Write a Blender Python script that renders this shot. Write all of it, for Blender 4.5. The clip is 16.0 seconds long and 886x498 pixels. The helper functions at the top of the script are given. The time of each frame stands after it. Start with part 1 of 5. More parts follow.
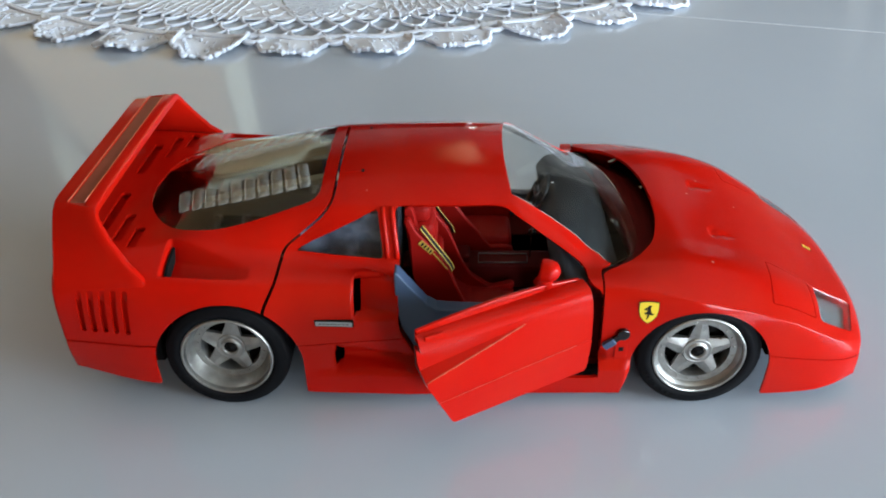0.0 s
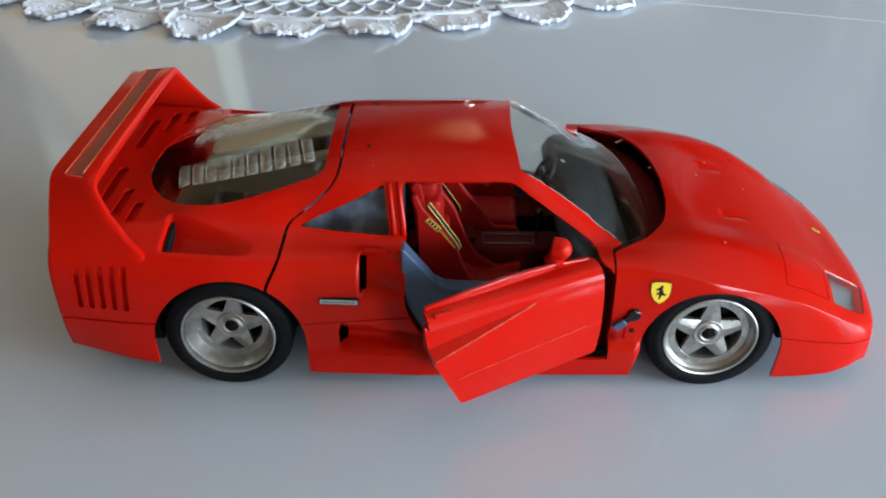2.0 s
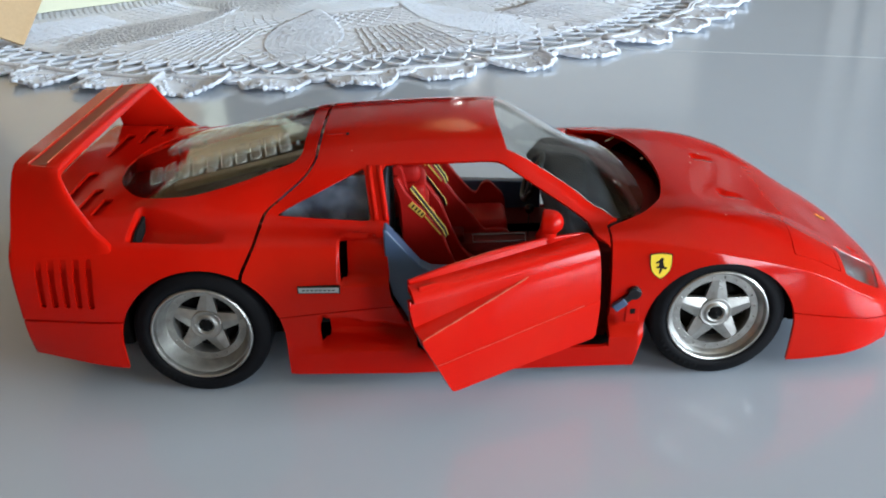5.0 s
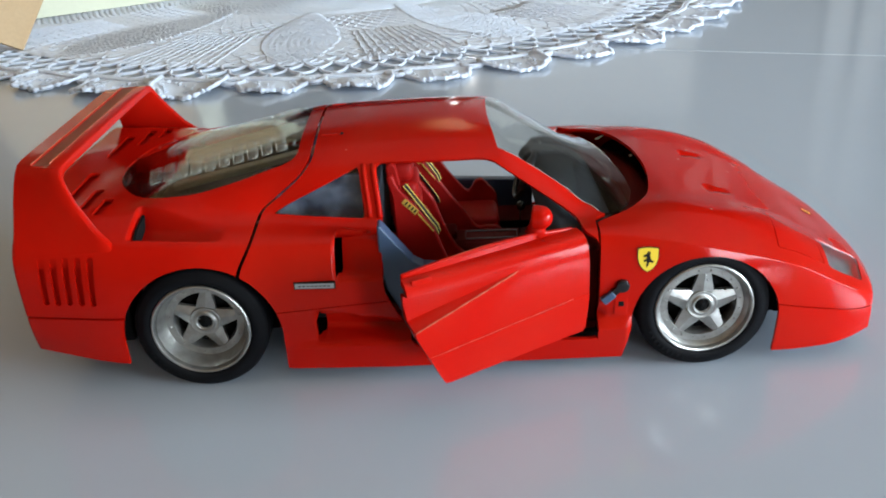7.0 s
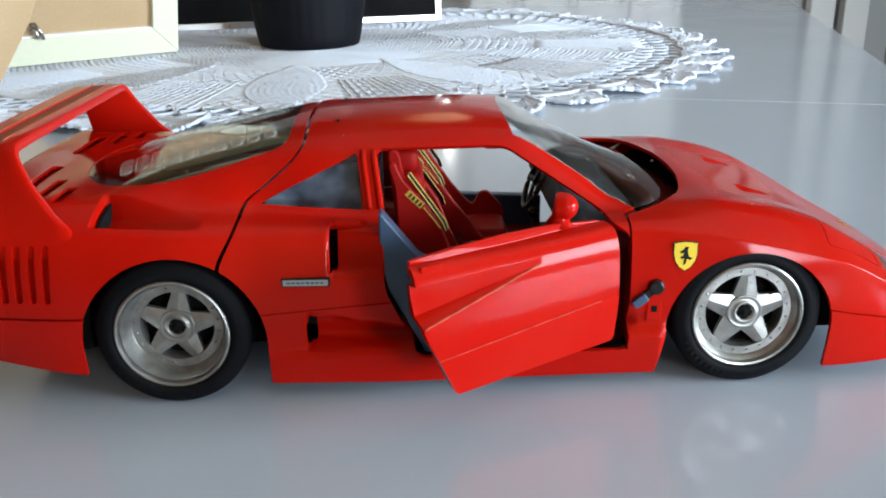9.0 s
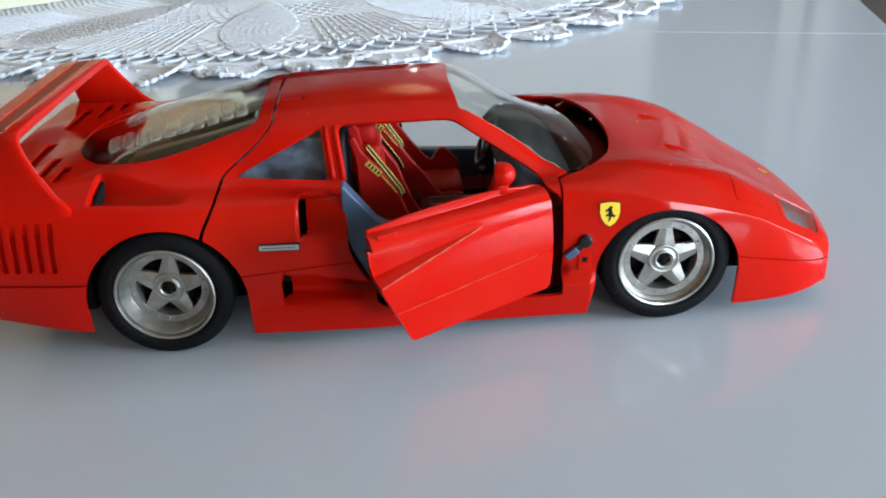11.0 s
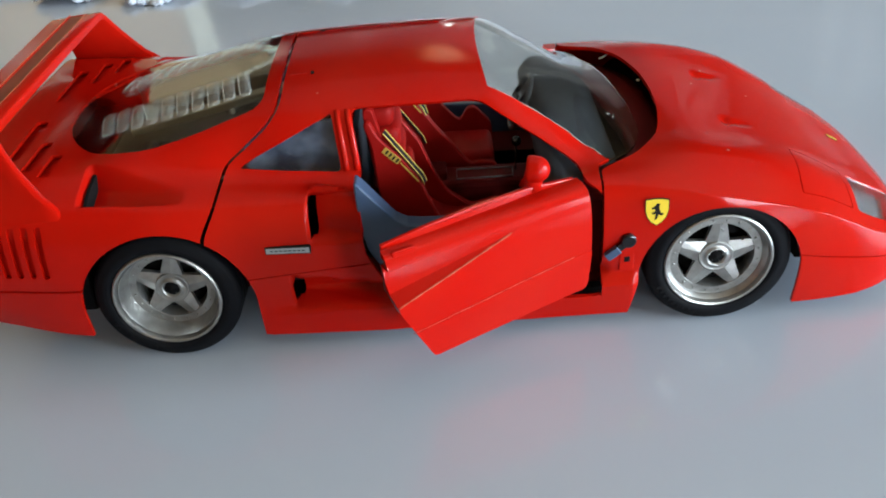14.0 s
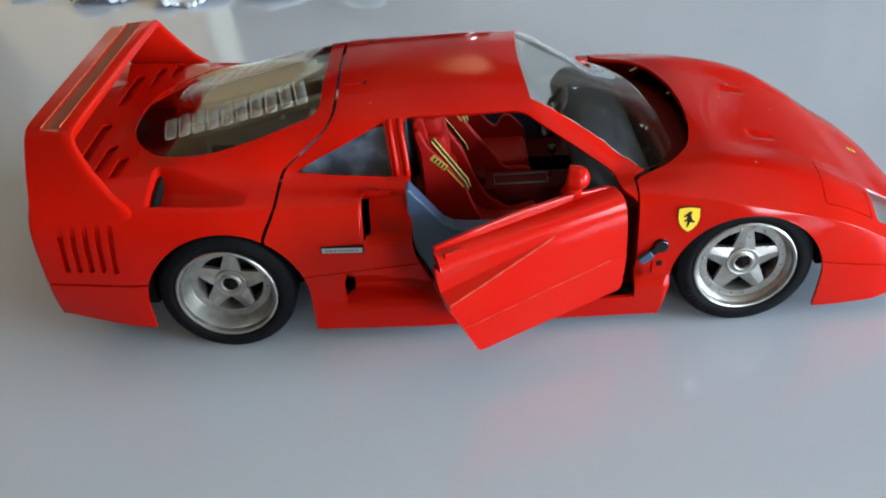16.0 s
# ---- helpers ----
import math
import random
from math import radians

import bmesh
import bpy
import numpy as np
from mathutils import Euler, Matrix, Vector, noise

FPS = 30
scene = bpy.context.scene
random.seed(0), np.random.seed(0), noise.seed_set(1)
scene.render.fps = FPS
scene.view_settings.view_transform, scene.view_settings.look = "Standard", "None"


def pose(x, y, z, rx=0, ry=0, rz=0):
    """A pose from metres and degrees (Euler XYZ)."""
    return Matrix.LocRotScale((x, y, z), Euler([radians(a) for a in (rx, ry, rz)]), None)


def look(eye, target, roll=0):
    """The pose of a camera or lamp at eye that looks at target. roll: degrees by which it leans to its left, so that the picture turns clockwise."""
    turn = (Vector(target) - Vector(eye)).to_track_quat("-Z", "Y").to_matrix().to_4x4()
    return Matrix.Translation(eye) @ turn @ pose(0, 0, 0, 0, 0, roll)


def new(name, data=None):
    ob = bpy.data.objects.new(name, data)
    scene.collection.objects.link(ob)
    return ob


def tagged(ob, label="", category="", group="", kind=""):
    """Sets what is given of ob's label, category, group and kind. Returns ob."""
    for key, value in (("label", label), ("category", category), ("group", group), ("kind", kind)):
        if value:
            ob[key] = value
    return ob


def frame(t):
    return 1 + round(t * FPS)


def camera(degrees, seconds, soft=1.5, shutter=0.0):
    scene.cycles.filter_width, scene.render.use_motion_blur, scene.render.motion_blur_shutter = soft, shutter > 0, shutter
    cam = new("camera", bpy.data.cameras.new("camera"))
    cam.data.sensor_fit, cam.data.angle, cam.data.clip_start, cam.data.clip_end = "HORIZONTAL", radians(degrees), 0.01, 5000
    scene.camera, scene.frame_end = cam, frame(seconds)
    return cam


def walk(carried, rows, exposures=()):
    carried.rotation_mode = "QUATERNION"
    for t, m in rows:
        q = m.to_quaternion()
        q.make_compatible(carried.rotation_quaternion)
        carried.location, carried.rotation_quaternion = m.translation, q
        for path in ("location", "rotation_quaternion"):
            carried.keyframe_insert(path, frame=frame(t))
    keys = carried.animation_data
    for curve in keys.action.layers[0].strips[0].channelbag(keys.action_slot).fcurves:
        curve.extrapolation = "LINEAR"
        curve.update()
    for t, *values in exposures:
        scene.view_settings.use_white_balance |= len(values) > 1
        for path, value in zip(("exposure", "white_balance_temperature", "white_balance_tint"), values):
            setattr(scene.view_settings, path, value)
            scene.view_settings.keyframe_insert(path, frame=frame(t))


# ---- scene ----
cam = camera(52.88, 16.0, soft=1.9)
ROWS = [
    (0, -0.0015, -0.2514, 0.1804, 58.03, 0.31, 0.95),
    (0.5, -0.0031, -0.2501, 0.1766, 58.35, 0.75, 1.3),
    (1, -0.006, -0.2449, 0.1762, 58.43, 0.46, 1.19),
    (1.5, -0.0021, -0.2521, 0.1835, 57.47, -0.65, 0.02),
    (2, -0.0078, -0.2488, 0.1736, 57.58, -0.64, 0.45),
    (2.5, -0.0017, -0.2531, 0.1516, 62.1, 0.33, 0.04),
    (3, 0.0064, -0.2592, 0.1428, 64.88, 0.28, -0.7),
    (3.5, 0.0057, -0.2573, 0.1411, 65.36, 1.66, -1.09),
    (4, -0.003, -0.2476, 0.1348, 65, 1.41, -0.3),
    (6.3, -0.0044, -0.2609, 0.1419, 63.71, 1.52, -1.01),
    (6.5, -0.0048, -0.2606, 0.1419, 63.56, 1.56, -0.95),
    (7, -0.0017, -0.259, 0.1387, 64.54, 1.89, -0.78),
    (7.5, -0.0021, -0.2562, 0.1257, 66.48, 1.94, -0.66),
    (8, -0.0083, -0.2524, 0.1105, 69.32, 1.78, -1.36),
    (8.2, -0.0088, -0.2484, 0.1039, 70.26, 1.39, -1.41),
    (10.3, -0.0133, -0.2387, 0.1235, 65.77, 1.27, -3.29),
    (10.5, -0.0132, -0.2432, 0.1267, 64.3, 1.8, -3.3),
    (11, -0.0024, -0.2645, 0.1291, 64.48, 2.07, -3.44),
    (11.5, -0.0105, -0.2856, 0.1612, 59.85, 2.55, -2.79),
    (12, -0.0122, -0.2848, 0.1781, 57.52, 2.54, -2.77),
    (12.5, -0.0102, -0.2667, 0.162, 56.41, 2.18, -2.44),
    (13, 0.0023, -0.2444, 0.1534, 56.29, 2.85, -1.79),
    (13.5, 0.0063, -0.2358, 0.1495, 56.53, 3.34, -1.55),
    (14, 0.0041, -0.2286, 0.1455, 56.46, 3.45, -1.17),
    (14.5, -0.0028, -0.2317, 0.1583, 55.82, 3.12, -1.44),
    (15, -0.0061, -0.2386, 0.1581, 55.64, 3.17, -1.31),
    (15.5, -0.006, -0.2419, 0.1615, 55.77, 2.95, -1.07),
    (16, -0.0064, -0.2396, 0.1552, 56.24, 2.79, -0.58),
]
EXPOSURES = [(0, -0.04), (4, -0.06), (6.5, -0.08), (8, -0.1), (10.3, 0.06), (11, 0.05), (11.6, -0.02), (12.5, -0.07), (13.2, -0.05), (14.5, 0.04), (15, 0.08), (16, 0.05)]
walk(cam, [(t, pose(x, y, z, rx, ry, rz)) for t, x, y, z, rx, ry, rz in ROWS], EXPOSURES)

# ---- light ----
world = bpy.data.worlds.new("sky")
scene.world = world
world.use_nodes = True
wn = world.node_tree
sky = wn.nodes.new("ShaderNodeTexSky")
sky.sky_type, sky.sun_disc = "NISHITA", False
sky.sun_elevation, sky.sun_rotation = radians(40), radians(60)
wn.links.new(sky.outputs[0], wn.nodes["Background"].inputs[0])
wn.nodes["Background"].inputs[1].default_value = 0.1


def area(name, w, h, power, m, colour=(1, 1, 1)):
    lamp = bpy.data.lights.new(name, "AREA")
    lamp.shape, lamp.size, lamp.size_y, lamp.energy, lamp.color = "RECTANGLE", w, h, power, colour
    ob = new(name, lamp)
    ob.matrix_world = m
    return ob


# daylight through windows out of view, placed to match the shading and far glint
area("window_light_side", 1.3, 0.7, 106, look((1.97, -0.55, 0.36), (0, 0.1, 0.1)), (0.695, 0.85, 0.985))
# unseen source, added to light the near side of the car
area("window_light_back", 1.1, 0.8, 112, look((1.25, -2.66, 0.4), (0, 0.0, 0.0)), (0.75, 0.88, 1.0))
area("window_light_far", 0.025, 0.09, 0.33, look((0.137, 3.55, 0.73), (0.0, 0.3, 0.0)), (1.0, 0.98, 0.95))


# ---- materials ----
def material(name, colour, rough=0.5, metal=0.0, coat=0.0, spec=0.5, vary=0.06, scale=300.0, bump=0.0, bump_scale=1500.0, grime_sheen=0.0, grime_sheen_scale=40.0,
             grime_sheen_colour=(0.25, 0.2, 0.17), rough_vary=0.1, trans=0.0, ior=1.45, alpha=1.0, specks=0.0):
    m = bpy.data.materials.new(name)
    m.use_nodes = True
    nt = m.node_tree
    b = nt.nodes["Principled BSDF"]
    b.inputs["Metallic"].default_value = metal
    b.inputs["Coat Weight"].default_value = coat
    b.inputs["Coat Roughness"].default_value = 0.06
    b.inputs["Specular IOR Level"].default_value = spec
    b.inputs["Transmission Weight"].default_value = trans
    b.inputs["IOR"].default_value = ior
    b.inputs["Alpha"].default_value = alpha
    tc = nt.nodes.new("ShaderNodeTexCoord")

    def noise_node(s, detail=4.0):
        n = nt.nodes.new("ShaderNodeTexNoise")
        n.inputs["Scale"].default_value, n.inputs["Detail"].default_value = s, detail
        nt.links.new(tc.outputs["Object"], n.inputs["Vector"])
        return n

    def ramp(src, a, b_, lo, hi):
        r = nt.nodes.new("ShaderNodeMapRange")
        r.inputs[1].default_value, r.inputs[2].default_value, r.inputs[3].default_value, r.inputs[4].default_value = a, b_, lo, hi
        nt.links.new(src, r.inputs[0])
        return r.outputs[0]

    fine, broad = noise_node(scale), noise_node(grime_sheen_scale, 6.0)
    mix = nt.nodes.new("ShaderNodeMixRGB")
    mix.blend_type = "MIX"
    mix.inputs[1].default_value = (*[c * (1 - vary) for c in colour], 1)
    mix.inputs[2].default_value = (*[min(1, c * (1 + vary)) for c in colour], 1)
    nt.links.new(fine.outputs[0], mix.inputs[0])
    last = mix
    # second colour in broad blotches: dirt, and for some materials painted reflections
    if grime_sheen:
        g = nt.nodes.new("ShaderNodeMixRGB")
        g.inputs[2].default_value = (*grime_sheen_colour, 1)
        nt.links.new(ramp(broad.outputs[0], 0.45, 0.75, 0.0, grime_sheen), g.inputs[0])
        nt.links.new(mix.outputs[0], g.inputs[1])
        last = g
    if specks:
        dust = nt.nodes.new("ShaderNodeTexVoronoi")
        dust.inputs["Scale"].default_value = 75.0
        nt.links.new(tc.outputs["Object"], dust.inputs["Vector"])
        d = nt.nodes.new("ShaderNodeMixRGB")
        d.inputs[2].default_value = (0.6, 0.42, 0.34, 1)
        nt.links.new(ramp(dust.outputs["Distance"], 0.015, 0.045, specks, 0.0), d.inputs[0])
        nt.links.new(last.outputs[0], d.inputs[1])
        last = d
    nt.links.new(last.outputs[0], b.inputs["Base Color"])
    nt.links.new(ramp(broad.outputs[0], 0.3, 0.7, max(0.02, rough * (1 - rough_vary)), min(1, rough * (1 + rough_vary))), b.inputs["Roughness"])
    if bump:
        bn = noise_node(bump_scale, 3.0)
        bp = nt.nodes.new("ShaderNodeBump")
        bp.inputs["Strength"].default_value, bp.inputs["Distance"].default_value = bump, 0.0005
        nt.links.new(bn.outputs[0], bp.inputs["Height"])
        nt.links.new(bp.outputs[0], b.inputs["Normal"])
    return m


# brownish blotches paint soft brown reflections into the body red
RED = material("red_plastic", (0.41, 0.0044, 0.0014), 0.13, spec=0.18, specks=0.55, vary=0.05, bump=0.04, bump_scale=90, grime_sheen=0.12, grime_sheen_scale=32, grime_sheen_colour=(0.40, 0.05, 0.02), rough_vary=0.6)
SEAT_RED = material("seat_red_plastic", (0.24, 0.0045, 0.003), 0.5, spec=0.12, vary=0.08, bump=0.05, bump_scale=900)
LAMP_GREY = material("lamp_grey", (0.15, 0.155, 0.16), 0.3, metal=0.4)
BLACK = material("black_plastic", (0.012, 0.012, 0.013), 0.4)
DARK = material("dark_interior", (0.004, 0.0035, 0.0035), 0.9, spec=0.15)
RUBBER = material("tyre_rubber", (0.004, 0.004, 0.005), 0.6, spec=0.1, vary=0.3, bump=0.15, bump_scale=2500, grime_sheen=0.25, grime_sheen_colour=(0.014, 0.013, 0.012))
SILVER = material("silver_paint", (0.37, 0.362, 0.34), 0.38, metal=0.85, vary=0.15, bump=0.1, bump_scale=2500, grime_sheen=0.8, grime_sheen_colour=(0.17, 0.16, 0.15), grime_sheen_scale=190, rough_vary=0.3)
TROUGH = material("trough_red_plastic", (0.11, 0.007, 0.006), 0.5, spec=0.2, vary=0.15)
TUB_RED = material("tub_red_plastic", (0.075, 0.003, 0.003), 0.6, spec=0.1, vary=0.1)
KNOB = material("glossy_black", (0.006, 0.006, 0.007), 0.12)
BLUEGREY = material("blue_grey_plastic", (0.038, 0.066, 0.12), 0.35, vary=0.1)
CHARCOAL = material("charcoal_plastic", (0.018, 0.02, 0.025), 0.55, vary=0.15)
RUBBED_GLINT = material("rubbed_red_edge", (0.56, 0.05, 0.025), 0.35, vary=0.3, scale=400)
DUSTY_SHEEN = material("dusty_red_plastic", (0.26, 0.055, 0.03), 0.45, spec=0.3, vary=0.2, scale=90, grime_sheen=0.5, grime_sheen_scale=60, grime_sheen_colour=(0.32, 0.13, 0.07))
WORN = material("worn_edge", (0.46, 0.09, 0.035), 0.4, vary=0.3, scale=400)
# dashboard grey lightened, so the windscreen's haze is in its colour
DASH = material("dusty_dashboard", (0.034, 0.038, 0.044), 0.8, spec=0.15, vary=0.25, scale=140, grime_sheen=0.4, grime_sheen_scale=60, grime_sheen_colour=(0.055, 0.06, 0.066))
LINING = material("grey_lining", (0.05, 0.053, 0.055), 0.7, spec=0.1, vary=0.1)
YELLOW = material("yellow_print", (0.75, 0.52, 0.03), 0.4)
BELT = material("yellow_belt", (0.44, 0.28, 0.035), 0.6, bump=0.1)
PRINT = material("black_print", (0.012, 0.01, 0.008), 0.7, spec=0.15)
BADGE = material("grey_badge", (0.35, 0.37, 0.37), 0.35, metal=0.3)
WHITE = material("white_mark", (0.8, 0.8, 0.76), 0.4)
ENGINE = material("engine_grey", (0.085, 0.062, 0.04), 0.5, metal=0.1, vary=0.3)
OLIVE = material("pale_olive_plastic", (0.25, 0.215, 0.14), 0.35, vary=0.1)
GLASS = material("dusty_clear_acrylic", (0.81, 0.845, 0.825), 0.04, spec=0.35, trans=1.0, ior=1.22, vary=0.06, bump=0.02, bump_scale=40, rough_vary=0.5)
FROST = material("clear_louvre_acrylic", (0.5, 0.5, 0.46), 0.12, alpha=0.26, vary=0.1)
LIP = material("louvre_lip_acrylic", (0.6, 0.6, 0.53), 0.2, alpha=0.36, vary=0.1)
# pale blotches put the side window's smears and reflections on the panel behind
NAVY = material("navy_plastic", (0.02, 0.03, 0.05), 0.5, spec=0.25, vary=0.5, scale=150, grime_sheen=0.9, grime_sheen_scale=110, grime_sheen_colour=(0.22, 0.25, 0.29))
TINT = material("scuffed_clear_plastic", (0.80, 0.86, 0.90), 0.07, trans=1.0, ior=1.4, spec=0.35, vary=0.1, bump=0.05, bump_scale=60, rough_vary=0.6)
SMOKE = material("clear_lens", (0.82, 0.86, 0.86), 0.12, trans=1.0, ior=1.3, vary=0.02)
TABLE = material("lacquered_table", (0.44, 0.49, 0.555), 0.13, spec=0.75, vary=0.012, scale=60, grime_sheen=0.1, grime_sheen_scale=9, grime_sheen_colour=(0.39, 0.43, 0.48), rough_vary=0.3, bump=0.006, bump_scale=35)
SHADE = material("lit_glass_shade", (0.8, 0.72, 0.55), 0.4)
SHADE.node_tree.nodes["Principled BSDF"].inputs["Emission Color"].default_value = (1.0, 0.62, 0.25, 1)
SHADE.node_tree.nodes["Principled BSDF"].inputs["Emission Strength"].default_value = 1.7
SEAM = material("table_joint", (0.75, 0.76, 0.77), 0.4)
THREAD = material("cotton_thread", (0.80, 0.84, 0.93), 1.0, spec=0.02, vary=0.06, scale=900, bump=0.2, bump_scale=2500)
tn = THREAD.node_tree
soft_thread = tn.nodes["Principled BSDF"]
soft_thread.inputs["Subsurface Weight"].default_value, soft_thread.inputs["Subsurface Scale"].default_value = 0.4, 0.002
soft_thread.inputs["Subsurface Radius"].default_value = (1.0, 1.0, 1.0)
soft_thread.inputs["Sheen Weight"].default_value, soft_thread.inputs["Sheen Roughness"].default_value = 0.6, 0.6
thin, blend = tn.nodes.new("ShaderNodeBsdfTranslucent"), tn.nodes.new("ShaderNodeMixShader")
thin.inputs["Color"].default_value, blend.inputs[0].default_value = (0.80, 0.84, 0.93, 1), 0.3
tn.links.new(tn.nodes["Principled BSDF"].outputs[0], blend.inputs[1])
tn.links.new(thin.outputs[0], blend.inputs[2])
tn.links.new(blend.outputs[0], tn.nodes["Material Output"].inputs[0])
CREAM = material("cream_paint", (0.62, 0.60, 0.45), 0.5, vary=0.04, bump=0.05, bump_scale=300)
BOARD = material("hardboard", (0.42, 0.28, 0.15), 0.7, vary=0.12, scale=500, bump=0.2, bump_scale=900, grime_sheen=0.3, grime_sheen_colour=(0.33, 0.21, 0.11), grime_sheen_scale=25)
POT = material("black_pot_plastic", (0.004, 0.004, 0.006), 0.6, spec=0.15, vary=0.2, bump=0.15, bump_scale=400)
STEEL = material("steel", (0.5, 0.49, 0.47), 0.3, metal=1.0)
WALL = material("wall_paint", (0.46, 0.46, 0.46), 0.8, vary=0.03, scale=8, bump=0.1, bump_scale=90)
WOOD = material("brown_wood", (0.22, 0.14, 0.08), 0.5, vary=0.3, scale=6)
CABINET = material("white_cabinet", (0.84, 0.84, 0.83), 0.4, vary=0.02)
CEILING = material("ceiling_paint", (0.60, 0.55, 0.46), 0.8, vary=0.03, scale=5)
BEIGE = material("beige_wall_paint", (0.39, 0.23, 0.10), 0.8, vary=0.03, scale=8)
FLOOR = material("floor_wood", (0.25, 0.17, 0.10), 0.5, vary=0.25, scale=9)


# ---- mesh tools (millimetres in, metres out) ----
MM = 0.001


def link_mesh(name, verts, faces, mat, parent=None, label="", smooth=True, thick=0.0, bevel=0.0):
    me = bpy.data.meshes.new(name)
    me.from_pydata([(v[0] * MM, v[1] * MM, v[2] * MM) for v in verts], [], [tuple(map(int, f)) for f in faces])
    me.validate()
    if smooth:
        me.shade_smooth()
    me.materials.append(mat)
    ob = new(name, me)
    if parent:
        ob.parent = parent
    if label:
        ob["label"] = label
    if thick:
        s = ob.modifiers.new("thickness", "SOLIDIFY")
        s.thickness, s.offset = thick * MM, -1
    if bevel:
        s = ob.modifiers.new("edge", "BEVEL")
        s.width, s.segments, s.limit_method = bevel * MM, 2, "ANGLE"
    return ob


def part(name, bm, mat, parent=None, label="", smooth=True, bevel=0.0):
    """Links a bmesh in millimetres as one mesh object."""
    bmesh.ops.scale(bm, vec=(MM, MM, MM), verts=bm.verts)
    bmesh.ops.recalc_face_normals(bm, faces=bm.faces)
    me = bpy.data.meshes.new(name)
    bm.to_mesh(me)
    bm.free()
    if smooth:
        me.shade_smooth()
    me.materials.append(mat)
    ob = new(name, me)
    if parent:
        ob.parent = parent
    if label:
        ob["label"] = label
    if bevel:
        s = ob.modifiers.new("edge", "BEVEL")
        s.width, s.segments, s.limit_method = bevel * MM, 2, "ANGLE"
    return ob


def empty(name, label, category, group="", kind=""):
    ob = new(name)
    ob.empty_display_size = 0.02
    return tagged(ob, label, category, group, kind)


def add_box(bm, c, s, rot=None):
    m = Matrix.Translation(c) @ (rot.to_4x4() if rot else Matrix()) @ Matrix.Diagonal((*s, 1))
    bmesh.ops.create_cube(bm, size=1, matrix=m)


def box(name, c, s, mat, parent=None, label="", bevel=0.4, rot=None):
    bm = bmesh.new()
    add_box(bm, c, s, rot)
    return part(name, bm, mat, parent, label, False, bevel)


def tube(bm, pts, r, sides=6, closed=False):
    """A round bar along points."""
    pts = [Vector(p) for p in pts]
    n, rings = len(pts), []
    for i, p in enumerate(pts):
        a = pts[(i - 1) % n] if closed or i else p
        b = pts[(i + 1) % n] if closed or i < n - 1 else p
        d = (b - a).normalized()
        u = d.cross(Vector((0, 0, 1)) if abs(d.z) < 0.9 else Vector((1, 0, 0))).normalized()
        w = d.cross(u)
        rr = r[i] if isinstance(r, (list, tuple)) else r
        rings.append([bm.verts.new(p + rr * (math.cos(k) * u + math.sin(k) * w)) for k in [2 * math.pi * j / sides for j in range(sides)]])
    for i in range(n if closed else n - 1):
        A, B = rings[i], rings[(i + 1) % n]
        for j in range(sides):
            bm.faces.new((A[j], A[(j + 1) % sides], B[(j + 1) % sides], B[j]))
    if not closed:
        bm.faces.new(rings[0])
        bm.faces.new(rings[-1][::-1])


def lathe(bm, profile, sides, m):
    """Turns a profile of (radius, height) round the local z axis; a closed ring of points makes a solid."""
    rings = [[bm.verts.new(m @ Vector((r * math.cos(a), r * math.sin(a), h))) for a in [2 * math.pi * j / sides for j in range(sides)]] for r, h in profile]
    for A, B in zip(rings, rings[1:]):
        for j in range(sides):
            bm.faces.new((A[j], A[(j + 1) % sides], B[(j + 1) % sides], B[j]))
    return rings


def extrude_outline(bm, outline, a, b, to3d):
    """A plate from a 2D outline, between two depths."""
    A = [bm.verts.new(to3d(p, a)) for p in outline]
    B = [bm.verts.new(to3d(p, b)) for p in outline]
    bm.faces.new(A)
    bm.faces.new(B[::-1])
    n = len(A)
    for i in range(n):
        bm.faces.new((A[i], A[(i + 1) % n], B[(i + 1) % n], B[i]))


def curve(xs, ys):
    """A smooth curve through the points, with no overshoot."""
    x, y = np.array(xs, float), np.array(ys, float)
    h, d = np.diff(x), np.diff(y) / np.diff(x)
    m = np.zeros(len(x))
    m[0], m[-1] = d[0], d[-1]
    for i in range(1, len(x) - 1):
        if d[i - 1] * d[i] > 0:
            w1, w2 = 2 * h[i] + h[i - 1], h[i] + 2 * h[i - 1]
            m[i] = (w1 + w2) / (w1 / d[i - 1] + w2 / d[i])

    def f(q):
        q = np.clip(np.asarray(q, float), x[0], x[-1])
        i = np.clip(np.searchsorted(x, q) - 1, 0, len(h) - 1)
        t = (q - x[i]) / h[i]
        return (y[i] * (1 + 2 * t) * (1 - t) ** 2 + m[i] * h[i] * t * (1 - t) ** 2 + y[i + 1] * t * t * (3 - 2 * t) + m[i + 1] * h[i] * t * t * (t - 1))

    return f


def inside(P, poly):
    """Signed distance of points (n, 2) to a closed outline, negative inside."""
    poly = np.array(poly, float)
    d, wn_ = np.full(len(P), 1e9), np.zeros(len(P), bool)
    for a, b in zip(poly, np.roll(poly, -1, 0)):
        e, w = b - a, P - a
        t = np.clip((w @ e) / (e @ e), 0, 1)
        d = np.minimum(d, ((w - t[:, None] * e) ** 2).sum(1))
        cross = ((a[1] <= P[:, 1]) != (b[1] <= P[:, 1]))
        with np.errstate(divide="ignore", invalid="ignore"):
            xi = a[0] + (P[:, 1] - a[1]) * e[0] / (e[1] if e[1] else 1e-9)
        wn_ ^= cross & (P[:, 0] < xi)
    return np.where(wn_, -np.sqrt(d), np.sqrt(d))


